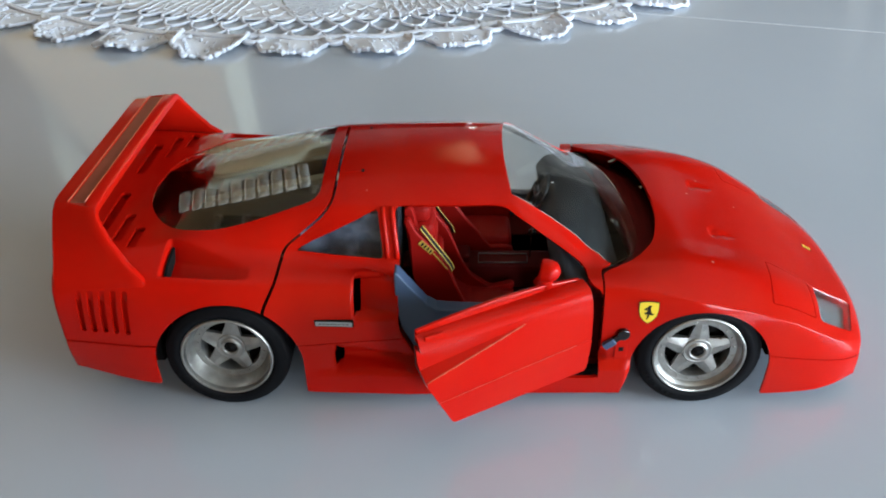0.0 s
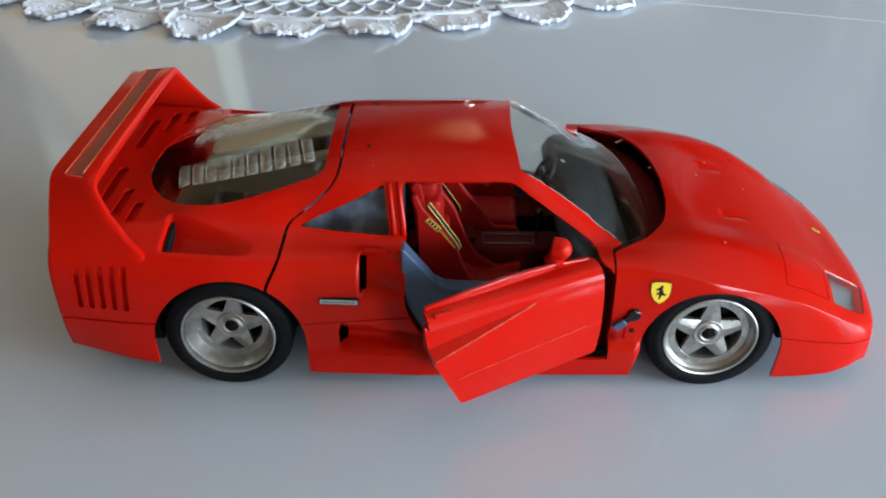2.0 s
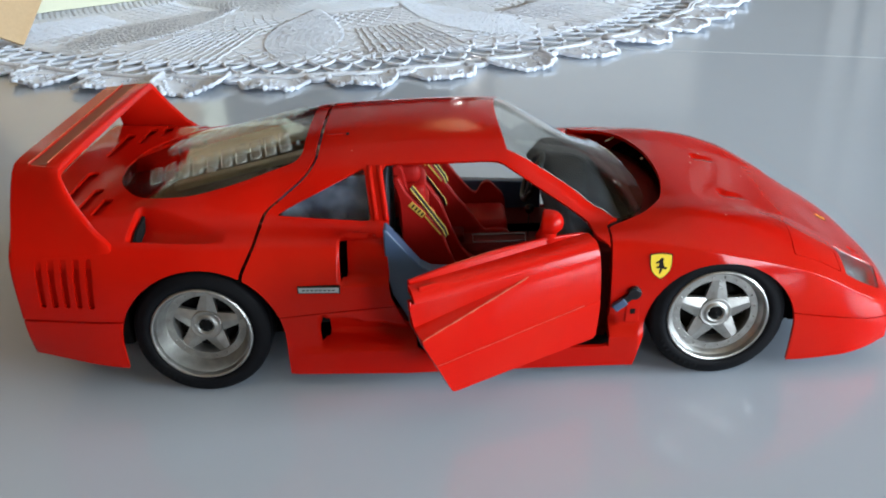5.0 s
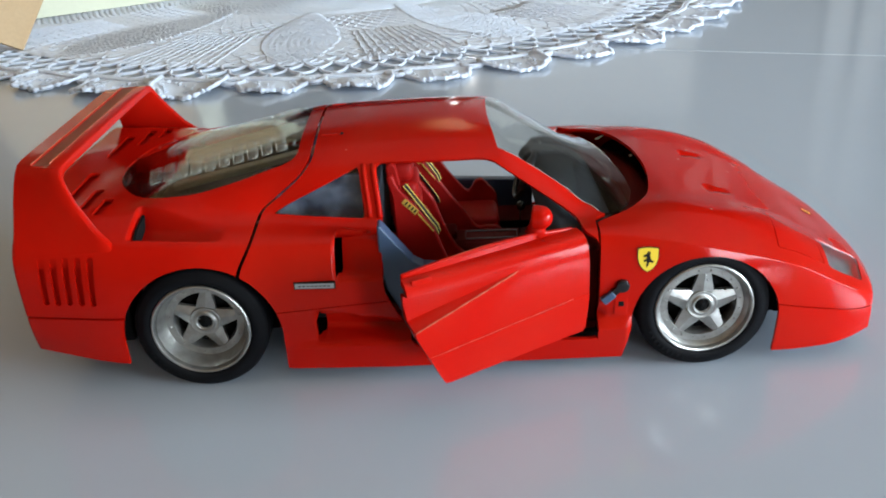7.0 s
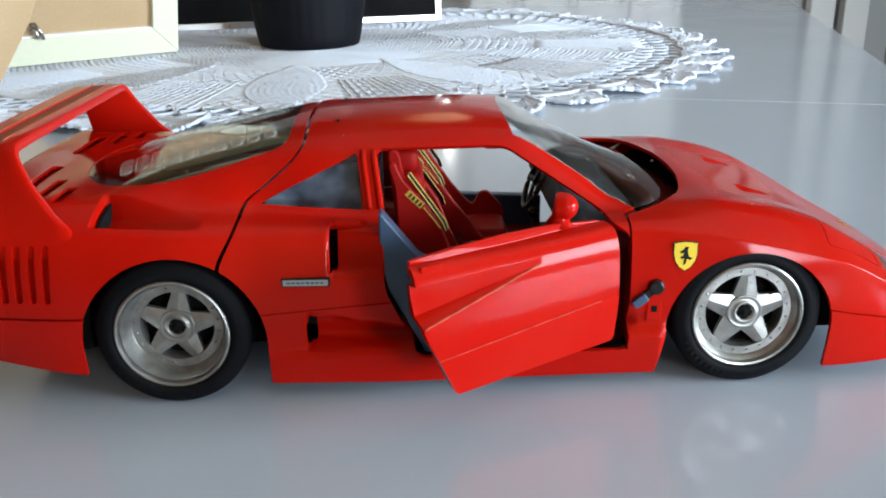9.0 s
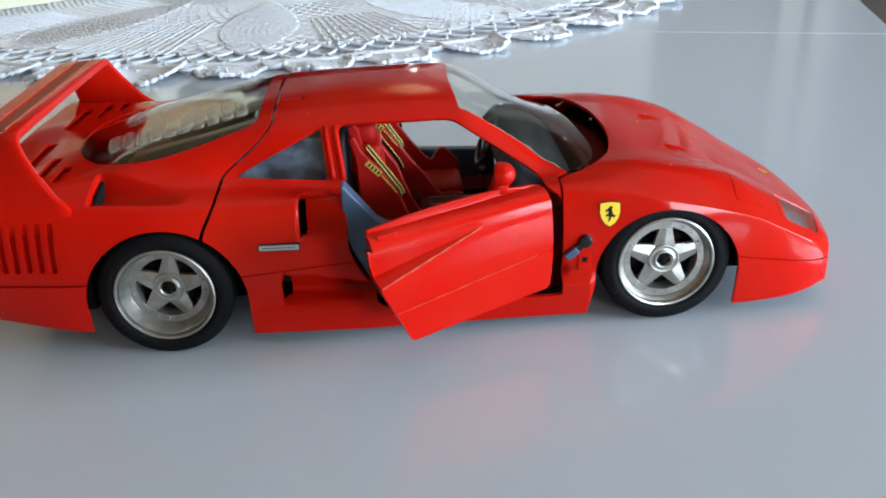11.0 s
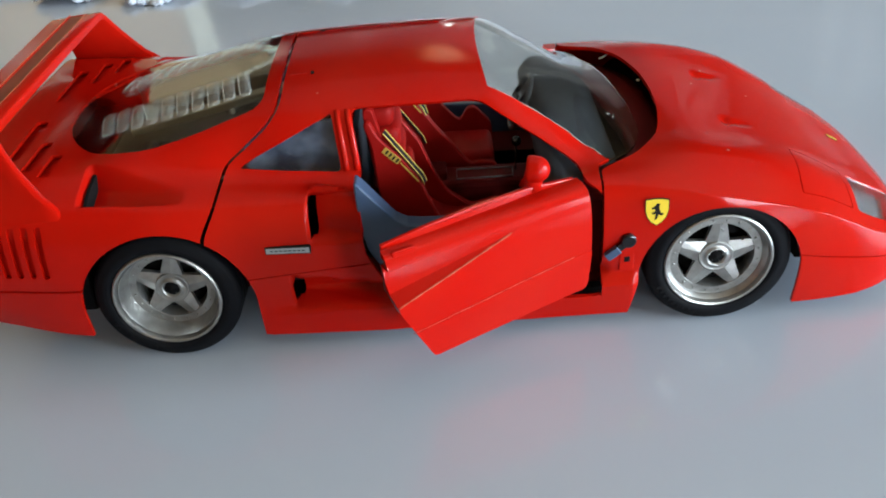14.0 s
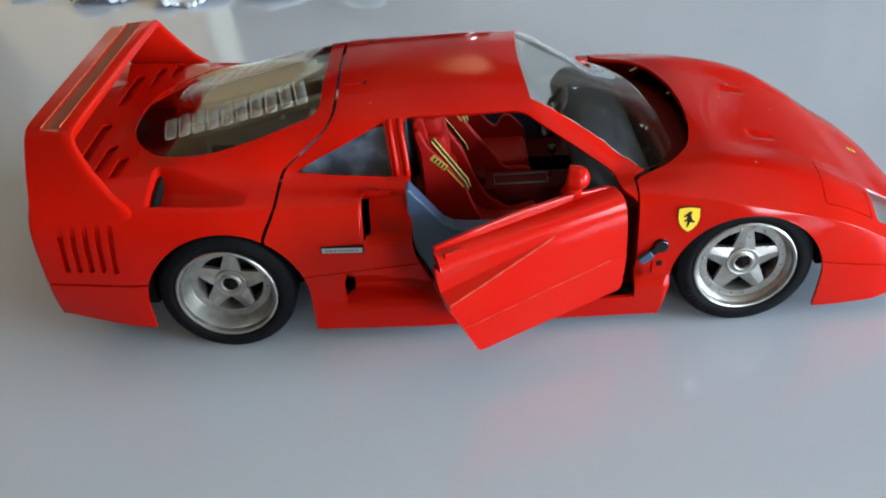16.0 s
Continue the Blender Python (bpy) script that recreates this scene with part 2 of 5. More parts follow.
def cut(V, T, g):
    """Cuts triangles T of points V along g = 0. Returns the parts where g < 0 and where g > 0."""
    g = np.where(np.abs(g) < 1e-6, 1e-6, g)
    neg = g < 0
    k = neg[T].sum(1)
    keep_in, keep_out, mixed = T[k == 3], T[k == 0], T[(k == 1) | (k == 2)]
    extra, index, tin, tout = [], {}, [], []

    def mid(a, b):
        key = (a, b) if a < b else (b, a)
        if key not in index:
            t = g[a] / (g[a] - g[b])
            index[key] = len(V) + len(extra)
            extra.append(V[a] + t * (V[b] - V[a]))
        return index[key]

    for tri in mixed:
        s = [bool(neg[v]) for v in tri]
        lone = 0 if s[1] == s[2] else (1 if s[0] == s[2] else 2)
        a, b, c = int(tri[lone]), int(tri[(lone + 1) % 3]), int(tri[(lone + 2) % 3])
        p, q = mid(a, b), mid(a, c)
        one, two = [(a, p, q)], [(p, b, c), (p, c, q)]
        if neg[a]:
            tin += one
            tout += two
        else:
            tout += one
            tin += two
    W = np.vstack([V, np.array(extra)]) if extra else V

    def pack(keep, more):
        t = np.vstack([keep, np.array(more, int).reshape(-1, 3)]) if len(more) else keep
        used = np.unique(t)
        remap = np.zeros(len(W), int)
        remap[used] = np.arange(len(used))
        return W[used], remap[t]

    return pack(keep_in, tin), pack(keep_out, tout)


def split_gap(mesh, fn, w):
    """Two pieces either side of a joint of half-width w."""
    a, rest = cut(*mesh, fn(mesh[0]) + w)
    _, b = cut(*rest, fn(rest[0]) - w)
    return a, b


# ---- the model car: body surface, x to the nose, y to its far side ----
f_zb = curve((-114, -89, -60, -46, 47, 89, 110, 123), (11.4, 8.1, 5.5, 3.4, 2.6, 3.0, 4.2, 5.2))
f_yb = curve((-114, -89, -46, 0, 47, 89, 105, 115, 123), (47.5, 51.5, 49, 46.5, 45.5, 48.2, 47.6, 45.0, 41.5))
f_yw = curve((-114, -104, -88, -68, -46, -10, 30, 52, 68, 88, 102, 112, 120, 123), (50.3, 51.5, 53, 53.2, 51, 49.5, 49, 49.6, 51.0, 50.2, 48.4, 46.4, 43.6, 41.8))
f_zw = curve((-114, -88, -68, -46, 0, 50, 68, 88, 102, 112, 123), (26, 29, 32, 29, 27, 29, 30, 22, 17, 14, 11))
f_ys = curve((-114, -88, -68, -46, 0, 40, 52, 68, 88, 102, 112, 120, 123), (49.6, 49.5, 49.2, 47.2, 46.6, 46.6, 47.8, 49.7, 49.2, 47.4, 45.2, 41.6, 39.6))
f_zs = curve((-114, -88, -68, -46, 0, 40, 60, 68, 75, 82, 88, 95, 102, 112, 120, 122.5, 123.3), (40.5, 41.5, 41, 40, 39, 39.4, 37.6, 36.1, 34.5, 32.7, 31.0, 28.4, 25.1, 20.3, 17.0, 15.8, 15.2))
f_yi = curve((-114, -100, -90, -79, -68, -56, -48, -36, -10, 30, 40, 50, 60, 88, 112, 123), (44, 42, 40, 38, 37, 36.2, 35, 36.5, 37.8, 37.5, 38, 38, 37.5, 37, 34.5, 30))
f_zi = curve((-114, -100, -79, -68, -48, -23, 0, 30, 45, 60, 75, 88, 102, 112, 120, 122.5, 123.3), (46.0, 46.1, 45.7, 45.1, 43.7, 41.9, 41.2, 41.0, 41.4, 41.9, 40.0, 36.2, 29.1, 23.2, 18.9, 17.2, 16.5))
f_yr = curve((-114, -100, -90, -79, -68, -48, -23, 0, 13, 27, 38, 45, 52, 60, 88, 112, 123), (22, 25, 28, 30.5, 29, 27.8, 28, 27.6, 26.8, 31, 34, 31, 26, 23, 21, 20, 18))
f_zr = curve((-114, -100, -90, -79, -68, -56, -48, -36, -23, 0, 13, 27, 38, 45, 52, 60, 75, 88, 102, 112, 120, 122.5, 123.3),
             (48.0, 46.9, 46.9, 48.3, 50.4, 52.8, 54.2, 55.5, 55.9, 56.5, 56.6, 48.5, 42.3, 42.0, 42.3, 42.3, 39.5, 35.8, 29.2, 23.7, 19.4, 17.8, 17.1))
f_zc = curve((-114, -100, -90, -79, -68, -56, -48, -36, -20, -2, 12, 15, 27, 38, 45, 52, 60, 75, 88, 102, 112, 120, 122.5, 123.3),
             (48.6, 46.8, 47.4, 50.2, 53, 56, 58.0, 60.0, 61.0, 61.3, 60.3, 59.4, 53.9, 48.7, 45.7, 43.2, 42.7, 39.5, 35.6, 29.0, 23.5, 19.3, 17.8, 17.1))
f_bow = curve((-114, 85, 112, 123.3), (0, 0, 4, 9))
SEG = 10


def soft(a, b, v):
    t = np.clip((v - a) / (b - a), 0, 1)
    return t * t * (3 - 2 * t)


def skirt_ledge(x, z):
    """The skirt stands proud of the sill below a ledge, with a hollow above it."""
    ledge = 11.2 + 0.045 * (x + 45)
    proud = (0.5 + 2.0 * np.clip((x + 45) / 30, 0, 1)) * soft(ledge, ledge - 0.9, z) * soft(-47, -44, x)
    hollow = 3.4 * np.clip((x + 42) / 22, 0, 1) * soft(ledge + 5.5, ledge + 0.4, z) * soft(ledge - 0.2, ledge + 0.4, z)
    return hollow * soft(42, 38, x) - proud * soft(50, 47, x)


def body_surface(skirt=True):
    xs = np.concatenate([np.arange(-114, 110, 0.6), np.arange(110, 123.31, 0.35)])
    zb, zw, zs, zi, zr, zc = (f(xs) for f in (f_zb, f_zw, f_zs, f_zi, f_zr, f_zc))
    yb, yw, ys, yi, yr = (f(xs) for f in (f_yb, f_yw, f_ys, f_yi, f_yr))
    pts = [(yb, zb), (yb + 0.65 * (yw - yb), zb + 0.42 * (zw - zb)), (yw, zw), (ys, zs), (yi, zi), (yr, zr), (0 * yr, zc), (-yr, zr)]
    C = np.stack([np.stack(p, -1) for p in pts], 1)
    d = np.sqrt(np.maximum(np.linalg.norm(np.diff(C, axis=1), axis=2), 0.05))
    t = np.concatenate([np.zeros((len(xs), 1)), np.cumsum(d, 1)], 1)
    m = np.zeros_like(C)
    for i in range(1, 7):
        a, b = t[:, i] - t[:, i - 1], t[:, i + 1] - t[:, i]
        da, db = (C[:, i] - C[:, i - 1]) / a[:, None], (C[:, i + 1] - C[:, i]) / b[:, None]
        m[:, i] = (da * b[:, None] + db * a[:, None]) / (a + b)[:, None]
    m[:, 3] *= (1 - 0.88 * soft(50, 66, xs) * soft(119, 110, xs))[:, None]
    m[:, 0] = (C[:, 1] - C[:, 0]) / d[:, :1]
    rows = []
    for i in range(6):
        h = d[:, i][:, None]
        n = {2: 16, 3: 26, 4: 16, 5: 16}.get(i, SEG)
        for k in range(n):
            s = k / n
            rows.append(C[:, i] * (1 + 2 * s) * (1 - s) ** 2 + m[:, i] * h * s * (1 - s) ** 2 + C[:, i + 1] * s * s * (3 - 2 * s) + m[:, i + 1] * h * s * s * (s - 1))
    rows.append(C[:, 6])
    half = np.stack(rows, 1)
    n = half.shape[1]
    full = np.concatenate([half * (-1, 1), half[:, -2::-1]], 1)
    X = xs[:, None] - f_bow(xs)[:, None] * (np.abs(full[..., 0]) / 50) ** 2.5
    V = np.concatenate([X[..., None], full], 2)
    # air intakes pressed into the skin
    x, y, z = V[..., 0], V[..., 1], V[..., 2]
    s, a = np.sign(y), np.abs(y)
    side = soft(43, 45, a)
    depth = 5.0 * np.clip((-17.5 - x) / 13, 0, 1) * soft(30.2, 31.4, z) * soft(42, 40.6, z) * soft(-30.8, -30.1, x) * side
    top = 20.5 - (x + 36) * 0.2
    depth += skirt_ledge(x, z) * side if skirt else 0
    depth += (6.0 if skirt else 0.0) * np.clip((-4 - x) / 32, 0, 1) * soft(12.0, 12.8, z) * soft(top + 0.8, top - 0.4, z) * soft(-37, -36.3, x) * side
    inner = 42.8 - 8 * np.clip((-60 - x) / 25, 0, 1)
    dz = 5.2 * np.clip((-60 - x) / 23, 0, 1) * soft(inner - 1.8, inner + 1.6, a) * soft(47.4, 45.6, a) * soft(-84.6, -83.8, x) * soft(38, 39, z)
    w = 2.4 * np.clip((87 - x) / 10, 0.05, 1)
    dz += 0.8 * np.clip((87 - x) / 10, 0, 1) * soft(w, w - 0.7, np.abs(a - 15.6)) * soft(75.2, 76.0, x) * soft(30, 31, z)
    V[..., 1] = y - s * depth
    V[..., 2] = z - dz
    r, c = V.shape[:2]
    idx = np.arange(r * c).reshape(r, c)
    A, B, Cc, D = idx[:-1, :-1].ravel(), idx[1:, :-1].ravel(), idx[1:, 1:].ravel(), idx[:-1, 1:].ravel()
    T = np.concatenate([np.stack([A, B, Cc], 1), np.stack([A, Cc, D], 1)])
    caps = []
    for row, flip in ((idx[-1], False), (idx[0], True)):
        for i in range(c // 2):
            q = (row[i], row[c - 1 - i], row[c - 2 - i], row[i + 1])
            q = q[::-1] if flip else q
            caps += [(q[0], q[1], q[2]), (q[0], q[2], q[3])]
    T = np.concatenate([T, np.array([t for t in caps if len(set(t)) == 3])])
    P = V.reshape(-1, 3)
    N = np.zeros_like(P)
    fn = np.cross(P[T[:, 1]] - P[T[:, 0]], P[T[:, 2]] - P[T[:, 0]])
    fn /= np.maximum(np.linalg.norm(fn, axis=1), 0.4)[:, None]
    for k in range(3):
        np.add.at(N, T[:, k], fn)
    N /= np.maximum(np.linalg.norm(N, axis=1), 1e-9)[:, None]
    if N[len(N) // 2, 2] < 0:
        N, T = -N, T[:, ::-1]
    return np.concatenate([P, N], 1), T


def shell(name, mesh, mat, parent, thick=1.0, label="", lift=0.0, m=None):
    """A skin with thickness and clean edges."""
    V, T = mesh
    P, N = V[:, :3] + lift * V[:, 3:], V[:, 3:]
    n = len(P)
    edges = np.concatenate([T[:, (0, 1)], T[:, (1, 2)], T[:, (2, 0)]])
    key = np.sort(edges, 1)
    _, first, count = np.unique(key, axis=0, return_index=True, return_counts=True)
    rim = edges[first[count == 1]]
    Q = P - thick * N
    verts = [P, Q, P[rim[:, 0]], P[rim[:, 1]], Q[rim[:, 0]], Q[rim[:, 1]]]
    k, o = len(rim), 2 * n
    r = np.arange(k)
    quads = np.stack([o + r, o + 2 * k + r, o + 3 * k + r, o + k + r], 1)
    verts = np.concatenate(verts)
    if m is not None:
        R = np.array(m)
        verts = verts @ R[:3, :3].T + R[:3, 3]
    faces = [tuple(f) for f in T] + [tuple(f) for f in T[:, ::-1] + n] + [tuple(f) for f in quads]
    return link_mesh(name, verts, faces, mat, parent, label)


def xz(V):
    return V[:, (0, 2)]


def near_side(V, poly, far=False):
    sd = inside(xz(V), poly)
    return np.where((V[:, 1] > 0) if far else (V[:, 1] < 0), sd, 9.0)


def round_poly(poly, r, n=5):
    """Rounds the corners of an outline."""
    out = []
    k = len(poly)
    for i in range(k):
        a, p, b = Vector(poly[i - 1]), Vector(poly[i]), Vector(poly[(i + 1) % k])
        ra, rb = min(r, (a - p).length * 0.45), min(r, (b - p).length * 0.45)
        s, e = p + (a - p).normalized() * ra, p + (b - p).normalized() * rb
        for j in range(n + 1):
            t = j / n
            out.append(tuple((1 - t) ** 2 * s + 2 * t * (1 - t) * p + t * t * e))
    return out


car = empty("toy_car", "glossy red plastic model sports car with its door open", "toy car")
BODY = body_surface()
BV = BODY[0]


def skin_y(x, z):
    """How far out the near side is at x and z."""
    near = BV[(BV[:, 1] < -40) & (np.abs(BV[:, 0] - x) < 1.5)]
    i = np.argmin((near[:, 0] - x) ** 2 + (near[:, 2] - z) ** 2)
    return near[i, 1], Vector(near[i, 3:])


def skin_y_at(x, z):
    near = BV[(BV[:, 1] < -20) & (np.abs(BV[:, 0] - x) < 1.5)]
    return near[np.argmin((near[:, 0] - x) ** 2 + (near[:, 2] - z) ** 2), 1]


def skin_z(x, y):
    near = BV[(BV[:, 2] > 10) & (np.abs(BV[:, 0] - x) < 1.5)]
    i = np.argmin((near[:, 0] - x) ** 2 + (near[:, 1] - y) ** 2)
    return near[i, 2], Vector(near[i, 3:])


def arch(V):
    x, z = V[:, 0], V[:, 2]
    rear = np.hypot((x + 67.3) / 21.2, (np.maximum(z, 15) - 15) / 21.6) - 1
    front = np.hypot((x - 67.6) / np.where(x < 67.6, 19.1, 20.6), (np.maximum(z, 14) - 14) / 19.8) - 1
    slant = np.where((z < 23) & (x > 30) & (x < 67), (47.0 + 0.2 * (z - 5) - x) / 19, 9)
    return np.minimum.reduce([rear, front, slant]) * 19


_, rest = cut(*BODY, arch(BV))
f_hood = curve((0, 10, 20, 26, 32, 36, 38.5, 40.5, 42, 60), (59.8, 59.3, 57.6, 55.8, 52.0, 48.0, 43.8, 40.6, 39.5, 39.3))
# the foot of the windscreen, which sits a little askew
f_base = curve((-60, -42, -39, -37.2, -35.4, -32.7, -28, -22, -12, 0, 12, 20, 26, 31, 35, 38, 42, 60), (38.8, 38.9, 39.4, 41.8, 45.2, 48.4, 50.8, 52.0, 51.8, 50.2, 47.9, 45.6, 43.0, 40.0, 38.2, 38.4, 38.9, 38.8))
f_gap = curve((20, 33.4, 39.3, 41, 44, 48, 54, 57, 62), (-57, -56, -53.4, -52.6, -51.6, -46.6, -39.6, -37.6, -37.0))


def edge_at(V, f):
    """The joint below the windscreen; low on the sides it closes up."""
    return V[:, 0] - np.where((V[:, 2] < 9.8) & (np.abs(V[:, 1]) > 38), 39.6, f(V[:, 1]))


cabin, front = split_gap(rest, lambda V: edge_at(V, lambda y: f_hood(np.abs(y))), 0.004)
cabin, _ = cut(*cabin, edge_at(cabin[0], f_base))
rear, cabin = split_gap(cabin, lambda V: V[:, 0] - f_gap(V[:, 2]), 0.48)

# cabin: doors, side windows, windscreen
DOOR = round_poly([(-17.4, 46.0), (-17.6, 33), (-16.4, 26), (-8.2, 9.4), (34.8, 12.2), (35.0, 46.0)], 1.2)
OPENING = round_poly([(-19.8, 55.5), (-18.2, 42), (-18.6, 33), (-18, 26), (-10.5, 9.6), (39.2, 9.6), (39.0, 38.4), (34.2, 41.1), (12.0, 55.2), (8, 55.6)], 1.8)
QUARTER = round_poly([(-48.4, 43.9), (-24.6, 54.9), (-22.9, 42.4)], 1.0)
PLAIN = body_surface(False)
door_near, _ = cut(*PLAIN, np.maximum(near_side(PLAIN[0], DOOR), PLAIN[0][:, 1] + 44.6 - 2.6 * np.clip((PLAIN[0][:, 0] + 17) / 30, 0, 1)))
_, cabin = cut(*cabin, near_side(cabin[0], OPENING))
_, cabin = cut(*cabin, near_side(cabin[0], OPENING, True))
quarters = []
for far in (False, True):
    q, cabin = cut(*cabin, near_side(cabin[0], QUARTER, far))
    quarters.append(q)


def screen_half(x, far):
    return np.interp(x, (13, 18, 25, 33, 39, 41.5, 46), (25.2, 26.4, 27.4, 29.3, 33.2, 36.8, 38.4)) + np.where(far, np.interp(x, (13, 18, 25, 33, 39), (0.6, 1.6, 3.0, 4.2, 3.2)), 0)


def screen(V):
    x, y, a = V[:, 0], V[:, 1], np.abs(V[:, 1])
    return np.maximum.reduce([12.2 + 1.7 * (a / 26) ** 2 - x, a - screen_half(x, y > 0), x - f_base(y) - 1, 38.5 - V[:, 2]])


glass_front, cabin = cut(*cabin, screen(cabin[0]))
pillar, cabin = cut(*cabin, np.maximum.reduce([12.8 - cabin[0][:, 0], cabin[0][:, 0] - 48, 20 - cabin[0][:, 1], 40.5 - cabin[0][:, 2]]))

# rear cover: window, vents, bumper
HALF = [(-41.5, 26), (-58, 29.6), (-72, 31.8), (-80, 31.0), (-86.5, 27.6), (-92.5, 20.5), (-96.4, 11.5), (-97.8, 0)]
f_tail = round_poly([(x, -y) for x, y in HALF] + HALF[-2::-1], 4.5)
glass_rear, rear = cut(*rear, np.where(rear[0][:, 2] > 38, inside(rear[0][:, :2], f_tail), 9))
for far in (False, True):
    for i in range(5):
        x0 = -107.6 + 3.25 * i
        _, rear = cut(*rear, near_side(rear[0], [(x0, 40), (x0 + 1.7, 40), (x0 + 1.0, 26.8), (x0 - 0.7, 26.8)], far))
SLOTS = [(-105.2, 6.5, 29), (-99.6, 19.5, 35), (-94.6, 27, 38)]
for x0, a, b in SLOTS:
    for s in ((1, -1) if a > 0 else (1,)):
        poly = [(x0 - 1.6, s * a), (x0 + 1.3, s * a), (x0 + 1.3, s * b), (x0 - 1.6, s * b)]
        _, rear = cut(*rear, np.where(rear[0][:, 2] > 38, inside(rear[0][:, :2], poly), 9))
bumper_rear, rear = split_gap(rear, lambda V: np.where(V[:, 0] < -70, V[:, 2] - 22.8, 9), 0.32)

for s in (1, -1):
    for a, b, lo, hi in ((-30.7, -29.0, 31.0, 40.8), (-37.0, -35.0, 12.4, 19.4)):
        hole = lambda V, s=s: np.where(s * V[:, 1] < 0, np.maximum(np.abs(V[:, 0] - (a + b) / 2) - (b - a) / 2, np.abs(V[:, 2] - (lo + hi) / 2) - (hi - lo) / 2), 9)
        _, cabin = cut(*cabin, hole(cabin[0]))
sill, cabin = split_gap(cabin, lambda V: V[:, 2] - 21.8 - 0.06 * (V[:, 0] + 48), 0.14)

# front cover: lamps, lamp flaps, bumper
LAMP = round_poly([(103.6, -42.2), (105.4, -27.5), (119.6, -24.2), (114.6, -39.2)], 1.0)
FLAP = round_poly([(87.5, -45.2), (90.2, -26), (103.6, -27.2), (101.8, -42.6)], 0.8)
lamps, flaps = [], []
for s in (1, -1):
    pick = lambda V, poly, s=s: np.where(V[:, 2] > 12, inside(np.stack([V[:, 0], s * V[:, 1]], 1), poly), 9)
    a, front = split_gap(front, lambda V: pick(V, LAMP), 0.1)
    b, front = split_gap(front, lambda V: pick(V, FLAP), 0.13)
    lamps.append(a)
    flaps.append(b)
bumper_front, front = split_gap(front, lambda V: np.where(V[:, 0] > 70, V[:, 2] - 18.6 + 0.21 * (V[:, 0] - 88), 9), 0.16)

BACK = cut(*BODY, np.where(np.abs(BV[:, 1]) > 40, inside(xz(BV), [(-110, 42), (-90.5, 42), (-90.5, 24.5), (-110, 24.5)]), 9))[0]
for s in (1, -1):
    shell("vent_backing", cut(*BACK, s * BACK[0][:, 1])[0], RED, car, 0.8, "", -1.5)
    b = cut(*BODY, np.where(BV[:, 2] > 41, inside(np.stack([BV[:, 0], s * BV[:, 1]], 1), [(-112, 4), (-103, 4), (-89, 25), (-89, 43), (-112, 43)]), 9))[0]
    shell("vent_backing", b, RED, car, 0.8, "", -1.5)
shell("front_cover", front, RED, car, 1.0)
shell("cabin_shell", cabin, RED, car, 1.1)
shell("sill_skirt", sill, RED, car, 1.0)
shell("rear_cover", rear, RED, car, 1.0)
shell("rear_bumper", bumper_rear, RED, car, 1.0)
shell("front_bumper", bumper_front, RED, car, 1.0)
for f in flaps:
    shell("headlamp_flap", f, RED, car, 0.8)
windscreen = shell("windscreen", glass_front, GLASS, car, 0.6, "clear plastic windscreen", -0.25)
shell("windscreen_pillar", pillar, RED, car, 0.3)
shell("pillar_lining", pillar, LINING, car, 0.7, "grey plastic lining inside the pillar", -0.32)
# the highlight along the near glass edge, drawn as a thin pale tube
bm = bmesh.new()
tube(bm, [(x, -float(screen_half(x, False)) - 0.05, float(skin_z(x, -float(screen_half(x, False)))[0]) + 0.05) for x in [15 + 1.5 * i for i in range(18)]], [0.1 + 0.08 * math.sin(i * 1.7) ** 2 for i in range(18)], 6)
part("glass_edge", bm, LIP, windscreen, "highlight on the edge of the glass, drawn as a pale tube")
for x, y, turn, length in ((46.4, -17.9, 70, 2.0), (45.2, -17.0, 10, 1.0), (27.3, -10.1, 20, 1.7), (27.8, -4.4, 80, 0.8), (18.6, -4.3, 40, 0.5), (32.6, 6.5, 30, 1.6), (41.2, 9.2, 110, 0.6), (34.7, -15.4, 130, 0.6)):
    bm = bmesh.new()
    dx, dy = length / 2 * math.cos(radians(turn)), length / 2 * math.sin(radians(turn))
    tube(bm, [(x + k * dx, y + k * dy, float(skin_z(x + k * dx, y + k * dy)[0]) - 0.16) for k in (-1, 0, 1)], [0.06, 0.13, 0.06], 6)
    part("scratch", bm, LIP, windscreen, "pale scratch in the glass")
for q in quarters:
    shell("quarter_window", q, TINT, car, 0.6, "clear plastic side window", -0.5)
rear_window = shell("rear_window", glass_rear, GLASS, car, 0.6, "clear plastic louvred engine window", -0.2)
for l in lamps:
    lens = shell("headlamp", l, SMOKE, car, 0.5, "clear plastic headlamp cover", -0.15)
    shell("reflector", l, LAMP_GREY, lens, 0.5, "grey lamp bowl", -2.6)

